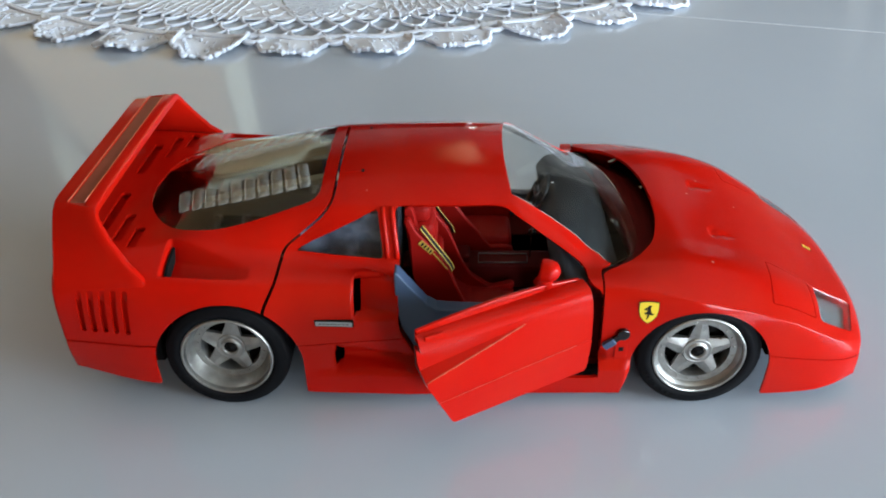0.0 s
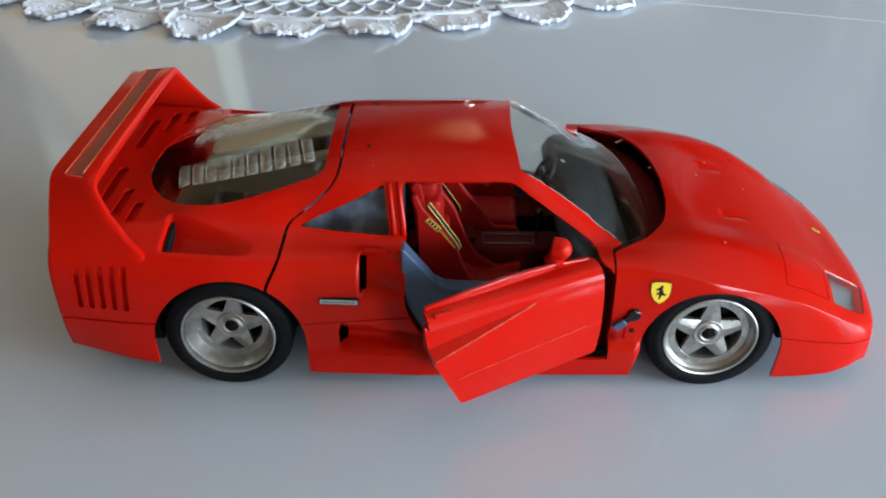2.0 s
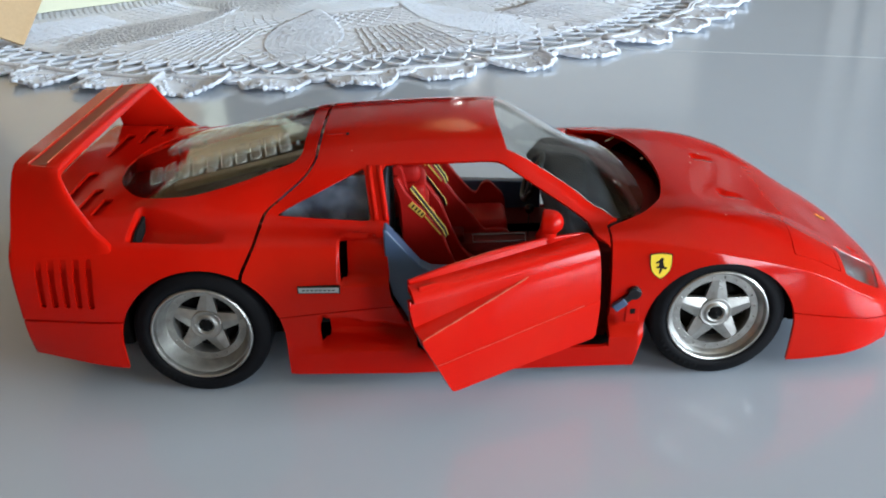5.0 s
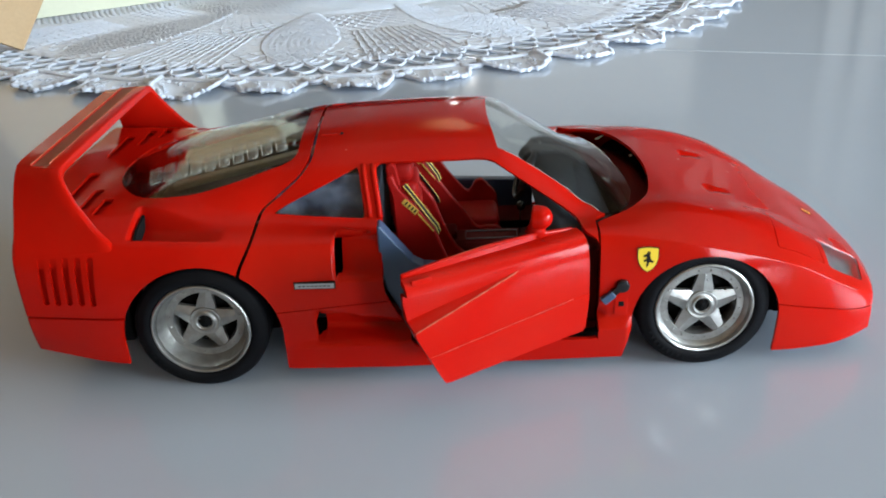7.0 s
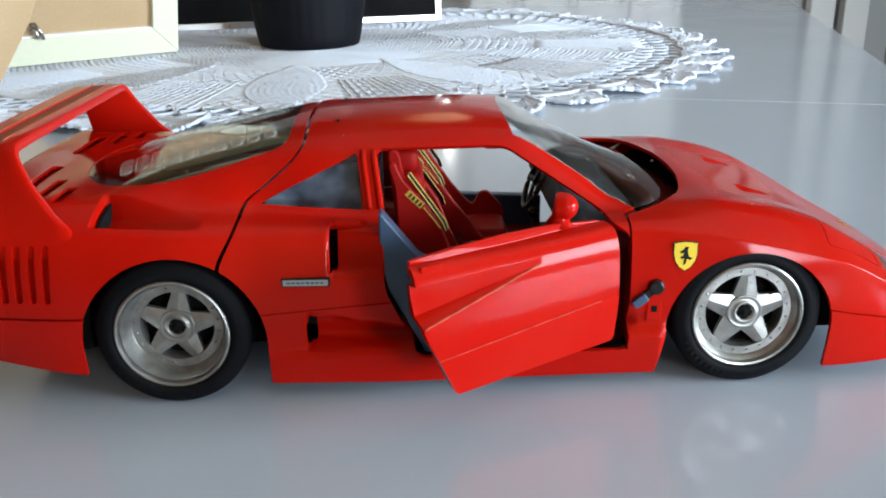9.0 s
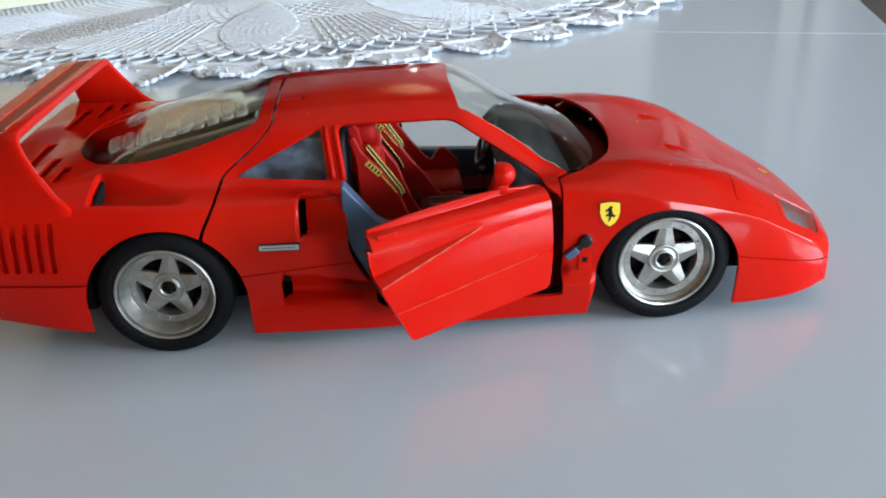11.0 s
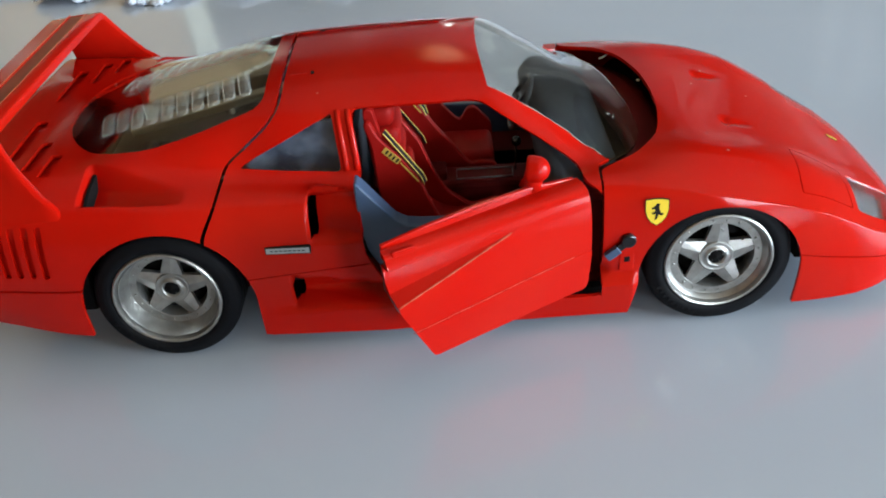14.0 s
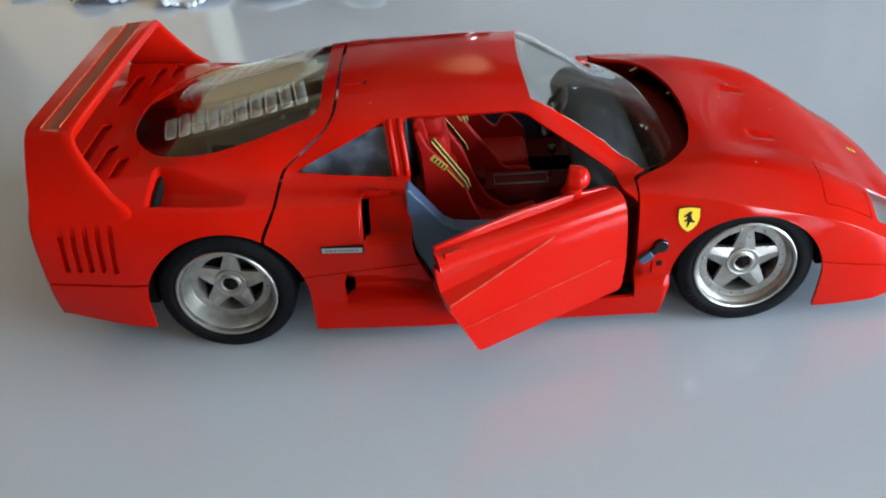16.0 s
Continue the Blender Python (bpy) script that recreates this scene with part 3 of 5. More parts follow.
# louvres moulded on the engine window; a pale tube paints each lip's bright edge
for side in (-1, 1):
    for i in range(10):
        x0 = -85.5 + 4.15 * i
        w0, w1 = 7.5, 21.0 - 0.05 * abs(i - 5) ** 2
        bm = bmesh.new()
        rows, lip = [], []
        for j in range(11):
            v = j / 10
            y = side * (w0 + (w1 - w0) * v)
            h = 1.15 * math.sin(math.pi * v) ** 0.35 if 0 < j < 10 else 0.0
            row = []
            for dx, k in ((-1.7, 0), (-1.5, 0.7), (-0.6, 1.0), (0.7, 0.9), (1.3, 0.6), (1.6, 0)):
                z, _ = skin_z(x0 + dx, y)
                row.append(bm.verts.new((x0 + dx + 2.8 * v - 1.0, y, z + 0.03 + h * k)))
            rows.append(row)
            if j > 1:
                lip.append(Vector(row[1].co))
        lip += [Vector(rows[10][k].co) + Vector((0, -0.2 * side, 0.25)) for k in (2, 3)] + [Vector(rows[9][4].co), Vector(rows[8][4].co)]
        for a, b in zip(rows, rows[1:]):
            for k in range(5):
                bm.faces.new((a[k], a[k + 1], b[k + 1], b[k]))
        louvre = part("louvre", bm, FROST, rear_window, "clear moulded louvre")
        bm = bmesh.new()
        tube(bm, lip, 0.17, 6)
        part("lip", bm, LIP, louvre, "louvre lip with its bright edge painted pale")

# open passenger door: recess with a sharp ridge, then swung out on its hinge
HINGE = Vector((38.0, -46.5, 0))
SWING = Matrix.Translation(HINGE) @ Matrix.Rotation(radians(26.5), 4, "Z") @ Matrix.Translation(-HINGE)


def scored(mesh, g):
    """The same skin with an edge along g = 0."""
    (va, ta), (vb, tb) = cut(*mesh, g)
    V, T = np.vstack([va, vb]), np.vstack([ta, tb + len(va)])
    _, first, back = np.unique(V[:, :3].round(5), axis=0, return_index=True, return_inverse=True)
    T = back.ravel()[T]
    T = T[(T[:, 0] != T[:, 1]) & (T[:, 1] != T[:, 2]) & (T[:, 0] != T[:, 2])]
    return V[first], T


def door_lines(V):
    """Lower edge of the shoulder, ridge under the recess, crease low on the door."""
    x = V[:, 0]
    return 36.2 + 0.8 * (x + 18) / 36, np.minimum(27.3 + 0.292 * (x + 16.6), 36.1 + 0.8 * (x + 18) / 36), 19.1 + 0.108 * (x + 14)


def pressed(mesh, s):
    taper = lambda x: np.clip((13.5 - x) / 30, 0, 1)
    for f in (lambda V: V[:, 2] - door_lines(V)[0], lambda V: V[:, 2] - door_lines(V)[0] - 0.45, lambda V: V[:, 2] - door_lines(V)[1],
              lambda V: V[:, 2] - door_lines(V)[1] - 2.1 * taper(V[:, 0]) - 0.05, lambda V: V[:, 2] - door_lines(V)[2], lambda V: V[:, 2] - door_lines(V)[2] + 0.4):
        mesh = scored(mesh, f(mesh[0]))
    V, T = mesh
    V = V.copy()
    x, z = V[:, 0], V[:, 2]
    k = taper(x)
    up, ridge, low = door_lines(V)
    d = 3.3 * k * np.clip((z - ridge) / (2.1 * k + 0.05), 0, 1) * np.clip((up + 0.45 - z) / 0.45, 0, 1)
    V[:, 1] -= s * d
    V[:, 1] += s * 0.3 * np.clip((low - z) / 0.4, 0, 1)
    return V, T


door = shell("door", pressed(door_near, -1), RED, car, 1.6, "red door standing open", 0.0, SWING)
door.data.set_sharp_from_angle(angle=radians(24))
shell("door_lining", pressed(door_near, -1), CHARCOAL, door, 0.8, "dark inner door lining", -1.75, SWING)

bm = bmesh.new()
extrude_outline(bm, [(-17.0, 37.5), (-17.0, 41.0), (-6, 41.7), (8, 42.0), (22, 41.8), (34.4, 40.6), (34.6, 36)], 0, 1, lambda p, d: SWING @ Vector((p[0], -44.2 + 2.4 * min(1, (p[0] + 17) / 30) + 1.2 * d, p[1])))
part("top_lip", bm, RED, door, "", False, 0.35)
# pale lines paint both wear and the light that these edges catch
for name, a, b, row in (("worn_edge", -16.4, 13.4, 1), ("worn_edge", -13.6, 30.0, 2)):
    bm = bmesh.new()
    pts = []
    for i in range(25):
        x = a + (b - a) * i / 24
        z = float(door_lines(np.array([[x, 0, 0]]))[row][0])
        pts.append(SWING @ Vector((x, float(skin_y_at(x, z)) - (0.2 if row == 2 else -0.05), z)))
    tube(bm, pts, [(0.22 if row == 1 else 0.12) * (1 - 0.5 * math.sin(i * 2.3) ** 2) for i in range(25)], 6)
    part(name, bm, WORN if row == 1 else RUBBED_GLINT, door, "pale edge of the pressing, part wear, part painted highlight")

# door mirror, door handle, hinge
bm = bmesh.new()
turned = Matrix.Translation((23.4, -46.8, 45.2)) @ Matrix.Rotation(radians(-14), 4, "Z") @ Matrix.Rotation(radians(90), 4, "Y") @ Matrix.Scale(0.82, 4)
cup = [(0.05, 4.0)] + [(3.85 * math.sin(a), 4.0 * math.cos(a)) for a in [math.pi / 2 * i / 9 for i in range(1, 10)]]
lathe(bm, cup + [(3.95, -1.6), (3.9, -2.3), (3.5, -2.5), (3.1, -2.3), (3.0, -0.6), (0.05, -0.4)], 28, turned)
tube(bm, [(23.2, -46.4, 44.6), (22.8, -46.3, 42.4), (22.2, -46.4, 40.4)], [2.2, 2.3, 3.0], 14)
part("door_mirror", bm, RED, door)
h0 = SWING @ Vector((-13.0, float(skin_y_at(-13, 39.4)) - 0.05, 39.4))
box("door_handle", h0, (5.4, 1.0, 1.7), RED, door, "", 0.3, Matrix.Rotation(radians(26.5), 3, "Z"))
bm = bmesh.new()
lathe(bm, [(0.05, 2.0), (1.5, 2.0), (1.9, 1.7), (1.9, -0.6), (0.05, -0.6)], 20, Matrix.Translation((45.3, -48.6, 25.8)) @ Matrix.Rotation(radians(90), 4, "X"))
add_box(bm, (44.1, -49.7, 24.7), (3.4, 1.2, 2.0), Matrix.Rotation(radians(-38), 3, "Y"))
hinge = part("door_hinge", bm, KNOB, car, "black plastic hinge arm", False, 0.3)
box("hinge_end", (41.6, -49.9, 22.5), (3.8, 1.5, 2.2), BLUEGREY, hinge, "blue-grey end", 0.3, Matrix.Rotation(radians(-38), 3, "Y"))
plate = box("hinge_plate", (45.3, -48.6, 19.9), (3.7, 1.2, 6.4), RED, car, "", 0.3)
box("hinge_pin", (45.3, -49.15, 20.0), (1.5, 0.3, 1.6), DARK, plate, "dark pin hole", 0.3)

# rear wing, one hoop with leaning end plates
HOOP = [(50.0, 37, -86.5, 0), (49.3, 43, -88.2, 0.4), (47.8, 46.5, -92.0, 1.2), (45.8, 53, -96.6, 2.6), (44.2, 57, -98.8, 3.6), (43.0, 59.4, -99.8, 4.2), (41.2, 60.9, -100.2, 4.6), (38.5, 61.3, -100.4, 4.8), (30, 61.4, -100.5, 4.0), (15, 61.4, -100.6, 2.0), (0, 61.4, -100.6, 0)]


def wing():
    bm = bmesh.new()
    path = HOOP + [(-y, z, xf, tp) for y, z, xf, tp in HOOP[-2::-1]]
    rows = []
    n = len(path)
    for i, (y, z, xf, tp) in enumerate(path):
        a, b = path[max(0, i - 1)], path[min(n - 1, i + 1)]
        d = Vector((0, b[0] - a[0], b[1] - a[1])).normalized()
        out = Vector((0, d.z, -d.y))
        if out.z < 0 or (abs(out.z) < 0.5 and out.y * y < 0):
            out = -out
        flat = 1 if abs(y) < 39 else 0
        xr = -113.6
        prof = [(xf - 0.2, 0), (xf - 0.9, 0.35), (xf - 3.6, 0.35), (xf - 3.9, 0.35 - 0.7 * flat), (xr + 4.9, 0.35 - 0.7 * flat), (xr + 4.6, 0.35), (xr + 0.5, 0.35), (xr, -0.2), (xr + 0.1, -2.2), (xr + 2, -2.6), (xf - 2, -2.6), (xf, -2.0), (xf + 0.1, -0.7)]
        sy = 1 if y >= 0 else -1
        row = []
        for x, o in prof:
            k = (xf - x) / (xf - xr)
            p = Vector((x, y - sy * tp * k * (1 if abs(y) > 39 else 0.0 + abs(y) / 39), z)) + out * o
            row.append(bm.verts.new(p))
        rows.append(row)
    for a, b in zip(rows, rows[1:]):
        k = len(a)
        for j in range(k):
            bm.faces.new((a[j], a[(j + 1) % k], b[(j + 1) % k], b[j]))
    ob = part("rear_wing", bm, RED, car, "red hoop-shaped rear wing")
    ob.data.set_sharp_from_angle(angle=radians(32))
    return ob


wing_ob = wing()
for x in (-104.15, -108.85):
    bm = bmesh.new()
    tube(bm, [(x, -38.2 + 76.4 * i / 12, 61.70) for i in range(13)], 0.16, 6)
    part("worn_edge", bm, WORN, wing_ob, "pale worn edge of the recess")

# recess floor coloured for dust and for the beige that it reflects
bm = bmesh.new()
extrude_outline(bm, [(-108.7, -38.0), (-104.3, -38.0), (-104.3, 38.0), (-108.7, 38.0)], 61.0, 61.16, lambda p, d: Vector((p[0], p[1], d)))
part("wing_recess", bm, DUSTY_SHEEN, wing_ob, "dusty floor of the recess, its brownish reflection in the colour", False)

# cowl trough, floor pan, wheel wells
bm = bmesh.new()
rows = []
for i in range(33):
    y = -42 + 84 * i / 32
    b, h = float(f_base(y)), float(f_hood(abs(y)))
    edge = max(0.0, 1 - (abs(y) / 42) ** 4)
    rows.append([bm.verts.new(p) for p in ((b - 1.5, y, 39.4), (b + 0.2, y, 37.4 - 1.2 * edge), (h - 0.3, y, 36.6 - 1.4 * edge), (h + 3.5, y, 36.4 - 1.5 * edge), (h + 3.5, y, 33), (b - 1.5, y, 33))])
for a, b in zip(rows, rows[1:]):
    for k in range(6):
        bm.faces.new((a[k], a[(k + 1) % 6], b[(k + 1) % 6], b[k]))
bm.faces.new(rows[0])
bm.faces.new(rows[-1][::-1])
part("cowl_trough", bm, TROUGH, car, "dark red trough below the windscreen")
for p, q, r in (((51.3, 32.6, 39.1), (52.3, 32.5, 39.4), (54.0, 32.4, 40.5)), ((58.7, 11.6, 40.2), (59.1, 11.2, 40.4), (59.3, 11.0, 40.4))):
    bm = bmesh.new()
    tube(bm, [p, q, r], [0.28, 0.38, 0.26], 8)
    part("wiper_pin", bm, WHITE, car, "small white wiper pin")
bm = bmesh.new()
add_box(bm, (0, 0, 8.0), (222, 58, 7))
add_box(bm, (0.5, 0, 6.5), (92, 88, 4))
part("floor_pan", bm, DARK, car, "black floor pan", False, 0.5)
bm = bmesh.new()
add_box(bm, (-100, 0, 20), (24, 92, 16))
part("inner_frame", bm, DARK, car, "black inner frame", False, 0.5)
box("inner_frame", (100, 0, 14), (18, 78, 8), DARK, car, "black inner frame")
for x0, r, zc in ((-67, 19.9, 15), (67.6, 19.2, 14)):
    for s in (-1, 1):
        bm = bmesh.new()
        rows = []
        for i in range(21):
            a = math.pi * i / 20
            p = (x0 + r * math.cos(a), zc + (r * (1.01 if x0 > 0 else 1.06)) * math.sin(a))
            rows.append([bm.verts.new((p[0], s * y, p[1])) for y in (46.0, 25)])
        c = bm.verts.new((x0, s * 25, zc))
        for a, b in zip(rows, rows[1:]):
            bm.faces.new((a[0], a[1], b[1], b[0]))
            bm.faces.new((a[1], c, b[1]))
        ob = part("wheel_well", bm, DARK, car, "black wheel well")


# wheels
def wheel(x0, s, y_face, width, dish, turn, ro, ri):
    grp = new("wheel")
    grp.parent = car
    grp["label"] = "silver five-spoke wheel with a black tyre"
    m = Matrix.Translation((x0, s * y_face, 17.5)) @ Matrix.Rotation(radians(90 if s < 0 else -90), 4, "X")
    grp.location = (x0 * MM, s * y_face * MM, 17.5 * MM)
    inv = Matrix.Translation((-x0, -s * y_face, -17.5))
    m = inv @ m
    bm = bmesh.new()
    prof = [(13.3, -1.2), (13.5, -0.2), (14.2, 0.3), (15.4, 0.35), (15.8, 0.15), (16.8, -0.1), (17.6, -0.6), (18.0, -1.4), (18.1, -2.4)]
    k = 5
    for i in range(k):
        h = -2.4 - (width - 4.8) * (i + 0.5) / k
        prof += [(18.1, h + 0.9), (18.1, h + 0.15), (17.7, h), (18.1, h - 0.15)]
    prof += [(18.0, -width + 2.4), (17.4, -width + 1), (15, -width), (13, -width), (13, -1.2)]
    lathe(bm, prof, 72, m)
    tyre = part("tyre", bm, RUBBER, grp, "black rubber tyre")
    bm = bmesh.new()
    for i in range(9):
        a = radians(205 + 6 * i)
        q = m @ Vector((15.7 * math.cos(a), 15.7 * math.sin(a), 0.3))
        add_box(bm, q, (0.6, 0.25, 1.0), Matrix.Rotation(-s * (a + math.pi / 2) if s > 0 else -(a + math.pi / 2), 3, "Y"))
    part("raised_lettering", bm, RUBBER, tyre, "", False)
    bm = bmesh.new()
    rim = [(13.35, -1.0), (13.35, 0.1), (13.0, 0.35), (12.6, 0.2), (12.45, -0.5), *([(12.4, -1.25), (12.15, -1.3), (12.1, -0.85)] if dish > 4 else []), (ro + 1.0, -0.7 - 0.18 * dish), (ro + 0.15, -dish + 0.5), (ro, -dish), (ri, -dish), (ri - 0.2, -dish - 0.4), (ri - 0.3, -dish - 4), (12.6, -dish - 4), (12.9, -1.2), (13.35, -1.0)]
    lathe(bm, rim, 72, m)
    rim_ob = part("rim", bm, SILVER, grp, "silver rim")
    rim_ob.data.set_sharp_from_angle(angle=radians(35))
    for i in range(20):
        a = 2 * math.pi * (i + 0.5) / 20
        bm = bmesh.new()
        bmesh.ops.create_uvsphere(bm, u_segments=6, v_segments=4, radius=0.36, matrix=m @ Matrix.Translation(((ro + ri) / 2 * math.cos(a), (ro + ri) / 2 * math.sin(a), -dish)))
        part("bolt", bm, SILVER, rim_ob)
    z0 = -dish - 0.2
    for i in range(5):
        a = radians(turn + 72 * i)
        bm = bmesh.new()
        at = lambda da, r, h: bm.verts.new(m @ Vector((r * math.cos(a + radians(da)), r * math.sin(a + radians(da)), z0 + h)))
        ring = ((-36, 0.54 * ri, -0.35), (-10, ri + 0.1, -0.15), (0, ri + 0.2, 0.1), (10, ri + 0.1, -0.15), (36, 0.54 * ri, -0.35), (0, 0.3, 0.3))
        T, B = [at(*q) for q in ring], [at(da, r, -1.6) for da, r, _ in ring]
        ridge = at(0, 3.0, 0.35)
        for k in range(6):
            if k not in (4, 5):
                bm.faces.new((T[k], B[k], B[k + 1], T[k + 1]))
            bm.faces.new((T[k], T[(k + 1) % 6], ridge))
        bm.faces.new(B)
        part("spoke", bm, SILVER, grp, "", False, 0.1)
    bm = bmesh.new()
    lathe(bm, [(4.3, z0 - 0.1), (4.2, z0 + 0.45), (3.95, z0 + 0.55), (3.7, z0 + 0.4), (2.8, z0 + 0.4), (2.65, z0 + 0.85), (2.35, z0 + 0.9), (2.1, z0 + 0.7), (1.9, z0 + 0.1)], 32, m)
    part("hub", bm, SILVER, grp)
    bm = bmesh.new()
    lathe(bm, [(0.02, z0 + 0.7), (0.5, z0 + 0.6), (0.7, z0 + 0.35), (2.0, z0 + 0.3), (2.0, z0 + 0.1)], 20, m)
    part("axle_end", bm, DARK, grp, "black axle end")
    bm = bmesh.new()
    lathe(bm, [(0.0, z0 - 4.0), (11.5, z0 - 4.0), (11.5, z0 - 6)], 32, m)
    part("brake_disc", bm, DARK, grp, "dark disc behind the spokes")


for s in (-1, 1):
    wheel(-68, s, 51.0, 19, 5.0, 82, 10.7, 8.8)
    wheel(68, s, 49.0, 14, 2.4, 89, 11.4, 9.5)

# cabin inside
for s in (-1, 1):
    bm = bmesh.new()
    out = [(-19.2, 44.6 if s < 0 else 42.0), (-18.4 if s < 0 else -17.2, 44.6 if s < 0 else 42.0), (-14, 37), (-5, 27.5), (0, 25.5), (31, 24), (31, 9.5), (-9, 9.5), (-17.6, 26), (-19.0, 33)]
    if s < 0:
        out[2:6] = [(-10.2, 34.0), (-7.5, 32.4), (-4, 32.0), (31, 31.0)]
    else:
        out = [(x, min(z, 37) - (2.8 if 20 < z < 28 and x > -8 else 0)) for x, z in out]
    extrude_outline(bm, out, s * (47.6 if s < 0 else 46.2), s * 42.6, lambda p, d: Vector((p[0], d, p[1])))
    part("sill_panel", bm, BLUEGREY, car, "blue-grey plastic inner side panel", False, 0.5)
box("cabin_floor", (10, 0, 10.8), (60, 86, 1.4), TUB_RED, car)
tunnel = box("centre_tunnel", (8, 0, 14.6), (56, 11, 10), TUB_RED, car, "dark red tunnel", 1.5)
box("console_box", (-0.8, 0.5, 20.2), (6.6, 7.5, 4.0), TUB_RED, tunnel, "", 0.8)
bm = bmesh.new()
tube(bm, [(5.2, -3.4, 19.8), (21.4, -3.2, 19.8), (21.6, 2.0, 19.8), (5.3, 2.4, 19.8)], 0.22, 6, True)
part("console_rim", bm, LAMP_GREY, tunnel, "thin grey rim of the console")
bm = bmesh.new()
add_box(bm, (-21.8, 0, 25), (2, 76, 29))
part("bulkhead", bm, CHARCOAL, car, "", False, 0.4)
bm = bmesh.new()
extrude_outline(bm, round_poly([(26, 33), (30, 38), (42, 39), (46, 37), (46, 12), (40, 12), (38, 26), (28, 29)], 2), -41, 41, lambda p, d: Vector((p[0], d, p[1])))
part("dashboard", bm, DASH, car, "dark grey dashboard with the windscreen's haze in its colour", True)


def rounded(bm, p, q, r, seg=4):
    """A soft block between two corners."""
    piece = bmesh.new()
    add_box(piece, [(a + b) / 2 for a, b in zip(p, q)], [b - a for a, b in zip(p, q)])
    bmesh.ops.bevel(piece, geom=piece.edges[:], offset=r, segments=seg, affect="EDGES", profile=0.5)
    me = bpy.data.meshes.new("block")
    piece.to_mesh(me)
    piece.free()
    bm.from_mesh(me)
    bpy.data.meshes.remove(me)


def ribbon(name, pts, across, out, width, lift, mat, parent, label=""):
    """A thin strap along a line."""
    bm = bmesh.new()
    w, n = Vector(across).normalized() * width / 2, Vector(out).normalized()
    rows = [[bm.verts.new(Vector(p) + n * (lift + h) + k * w) for k, h in ((-1, 0), (1, 0), (1, 0.2), (-1, 0.2))] for p in pts]
    for a, b in zip(rows, rows[1:]):
        for k in range(4):
            bm.faces.new((a[k], a[(k + 1) % 4], b[(k + 1) % 4], b[k]))
    bm.faces.new(rows[0][::-1])
    bm.faces.new(rows[-1])
    return part(name, bm, mat, parent, label, False)


def seat(y0, dx, steep):
    """A racing seat: shell, two side wings, pads between them, belts over the wings."""
    bm = bmesh.new()
    shell_line = [(-17.2, 55), (-14.5, 55), (-13.2, 48), (-12, 38), (-8, 27), (-3, 19), (2, 15.5), (15, 14.6), (17, 14.0), (16.5, 12.5), (-6, 12), (-11, 18), (-15.6, 36)]
    extrude_outline(bm, [(x + dx, z) for x, z in round_poly(shell_line, 2, 3)], y0 - 9.4, y0 + 9.4, lambda p, d: Vector((p[0], d, p[1])))
    ob = part("seat", bm, SEAT_RED, car, "red plastic racing seat with printed belts", False, 0.4)
    for low, high, front, half in ((48.6, 54.6, -9.6, 7.6), (42.6, 48.9, -8.4, 8.2), (36.0, 43.0, -7.8, 8.4), (27.0, 36.4, -6.0, 8.4)):
        bm = bmesh.new()
        rounded(bm, (front - 7 + dx, y0 - half, low), (front + dx, y0 + half, high), 2.2)
        part("pad", bm, SEAT_RED, ob)
    bm = bmesh.new()
    rounded(bm, (-4 + dx, y0 - 8.6, 12), (16.5 + dx, y0 + 8.6, 20.0 if y0 > 0 else 15.0), 2.0)
    part("cushion", bm, SEAT_RED, ob)
    for side in (-1, 1):
        rise = 5.0 if side * y0 > 0 and y0 > 0 else (-3.6 if y0 > 0 else -6.4)
        wing_line = [(-17.2, 52.2), (-15.4, 52.6), (-14.8, 50.6), (-13.4, 47.8), (-8.6, 42.6), (-4.3, 36.2), (-2.2 + steep, 30.0), (0 + 2 * steep, 24.4), (2.5 + 2 * steep, 21.2 + 0.2 * rise), (9, 21.4 + rise), (11.5, 22.0 + rise), (16.5, 19.5 + 0.4 * rise), (17.2, 15), (14, 12.4), (-6, 12), (-11, 18), (-15.0, 33), (-15.6, 46)]
        bm = bmesh.new()
        extrude_outline(bm, [(x + dx, z) for x, z in round_poly(wing_line, 1.6, 3)], y0 + side * 9.2, y0 + side * 11.6, lambda p, d: Vector((p[0], d, p[1])))
        wing_side = part("side_wing", bm, SEAT_RED, ob, "", True, 0.9)
        wing_side.data.set_sharp_from_angle(angle=radians(50))
        y = y0 + side * 10.6
        line = [(-12.6 + dx, y - 0.3 * side, 49.0), (-8.4 + dx, y, 43.0), (-4.1 + dx, y, 36.6), (-3.4 + dx, y, 34.4)]
        across = Vector((0.55, 0, -0.83)).cross(Vector((0.6, side * 0.6, 0.45)))
        strap = ribbon("belt", line, across, (0.6, side * 0.5, 0.5), 1.5, 0.5, PRINT, ob, "black shoulder belt with yellow edges")
        for k in (-1, 1):
            shift = across.normalized() * 0.62 * k
            ribbon("belt_edge", [Vector(p) + shift for p in line], across, (0.6, side * 0.5, 0.5), 0.26, 0.66, BELT, strap, "yellow edge")
        y = y0 + side * 11.6
        line = [(-12.6 + dx, y, 45.0), (-9.0 + dx, y, 41.4)]
        across = (0.67, 0, 0.74)
        tag = ribbon("belt_label", line, across, (0.1, side, 0), 1.7, 0.02, BELT, ob, "yellow belt label with black marks")
        for k in range(4):
            f = 0.15 + 0.22 * k
            p = Vector(line[0]).lerp(Vector(line[1]), f)
            ribbon("label_mark", [p, Vector(line[0]).lerp(Vector(line[1]), f + 0.1)], across, (0.1, side, 0), 1.15, 0.14, PRINT, tag)
        ribbon("belt", [Vector(line[1]) + Vector((0.3, 0, -0.3)), (-4.6 + dx, y, 35.6)], across, (0.1, side, 0), 0.35, 0.02, BELT, ob, "thin yellow strap")
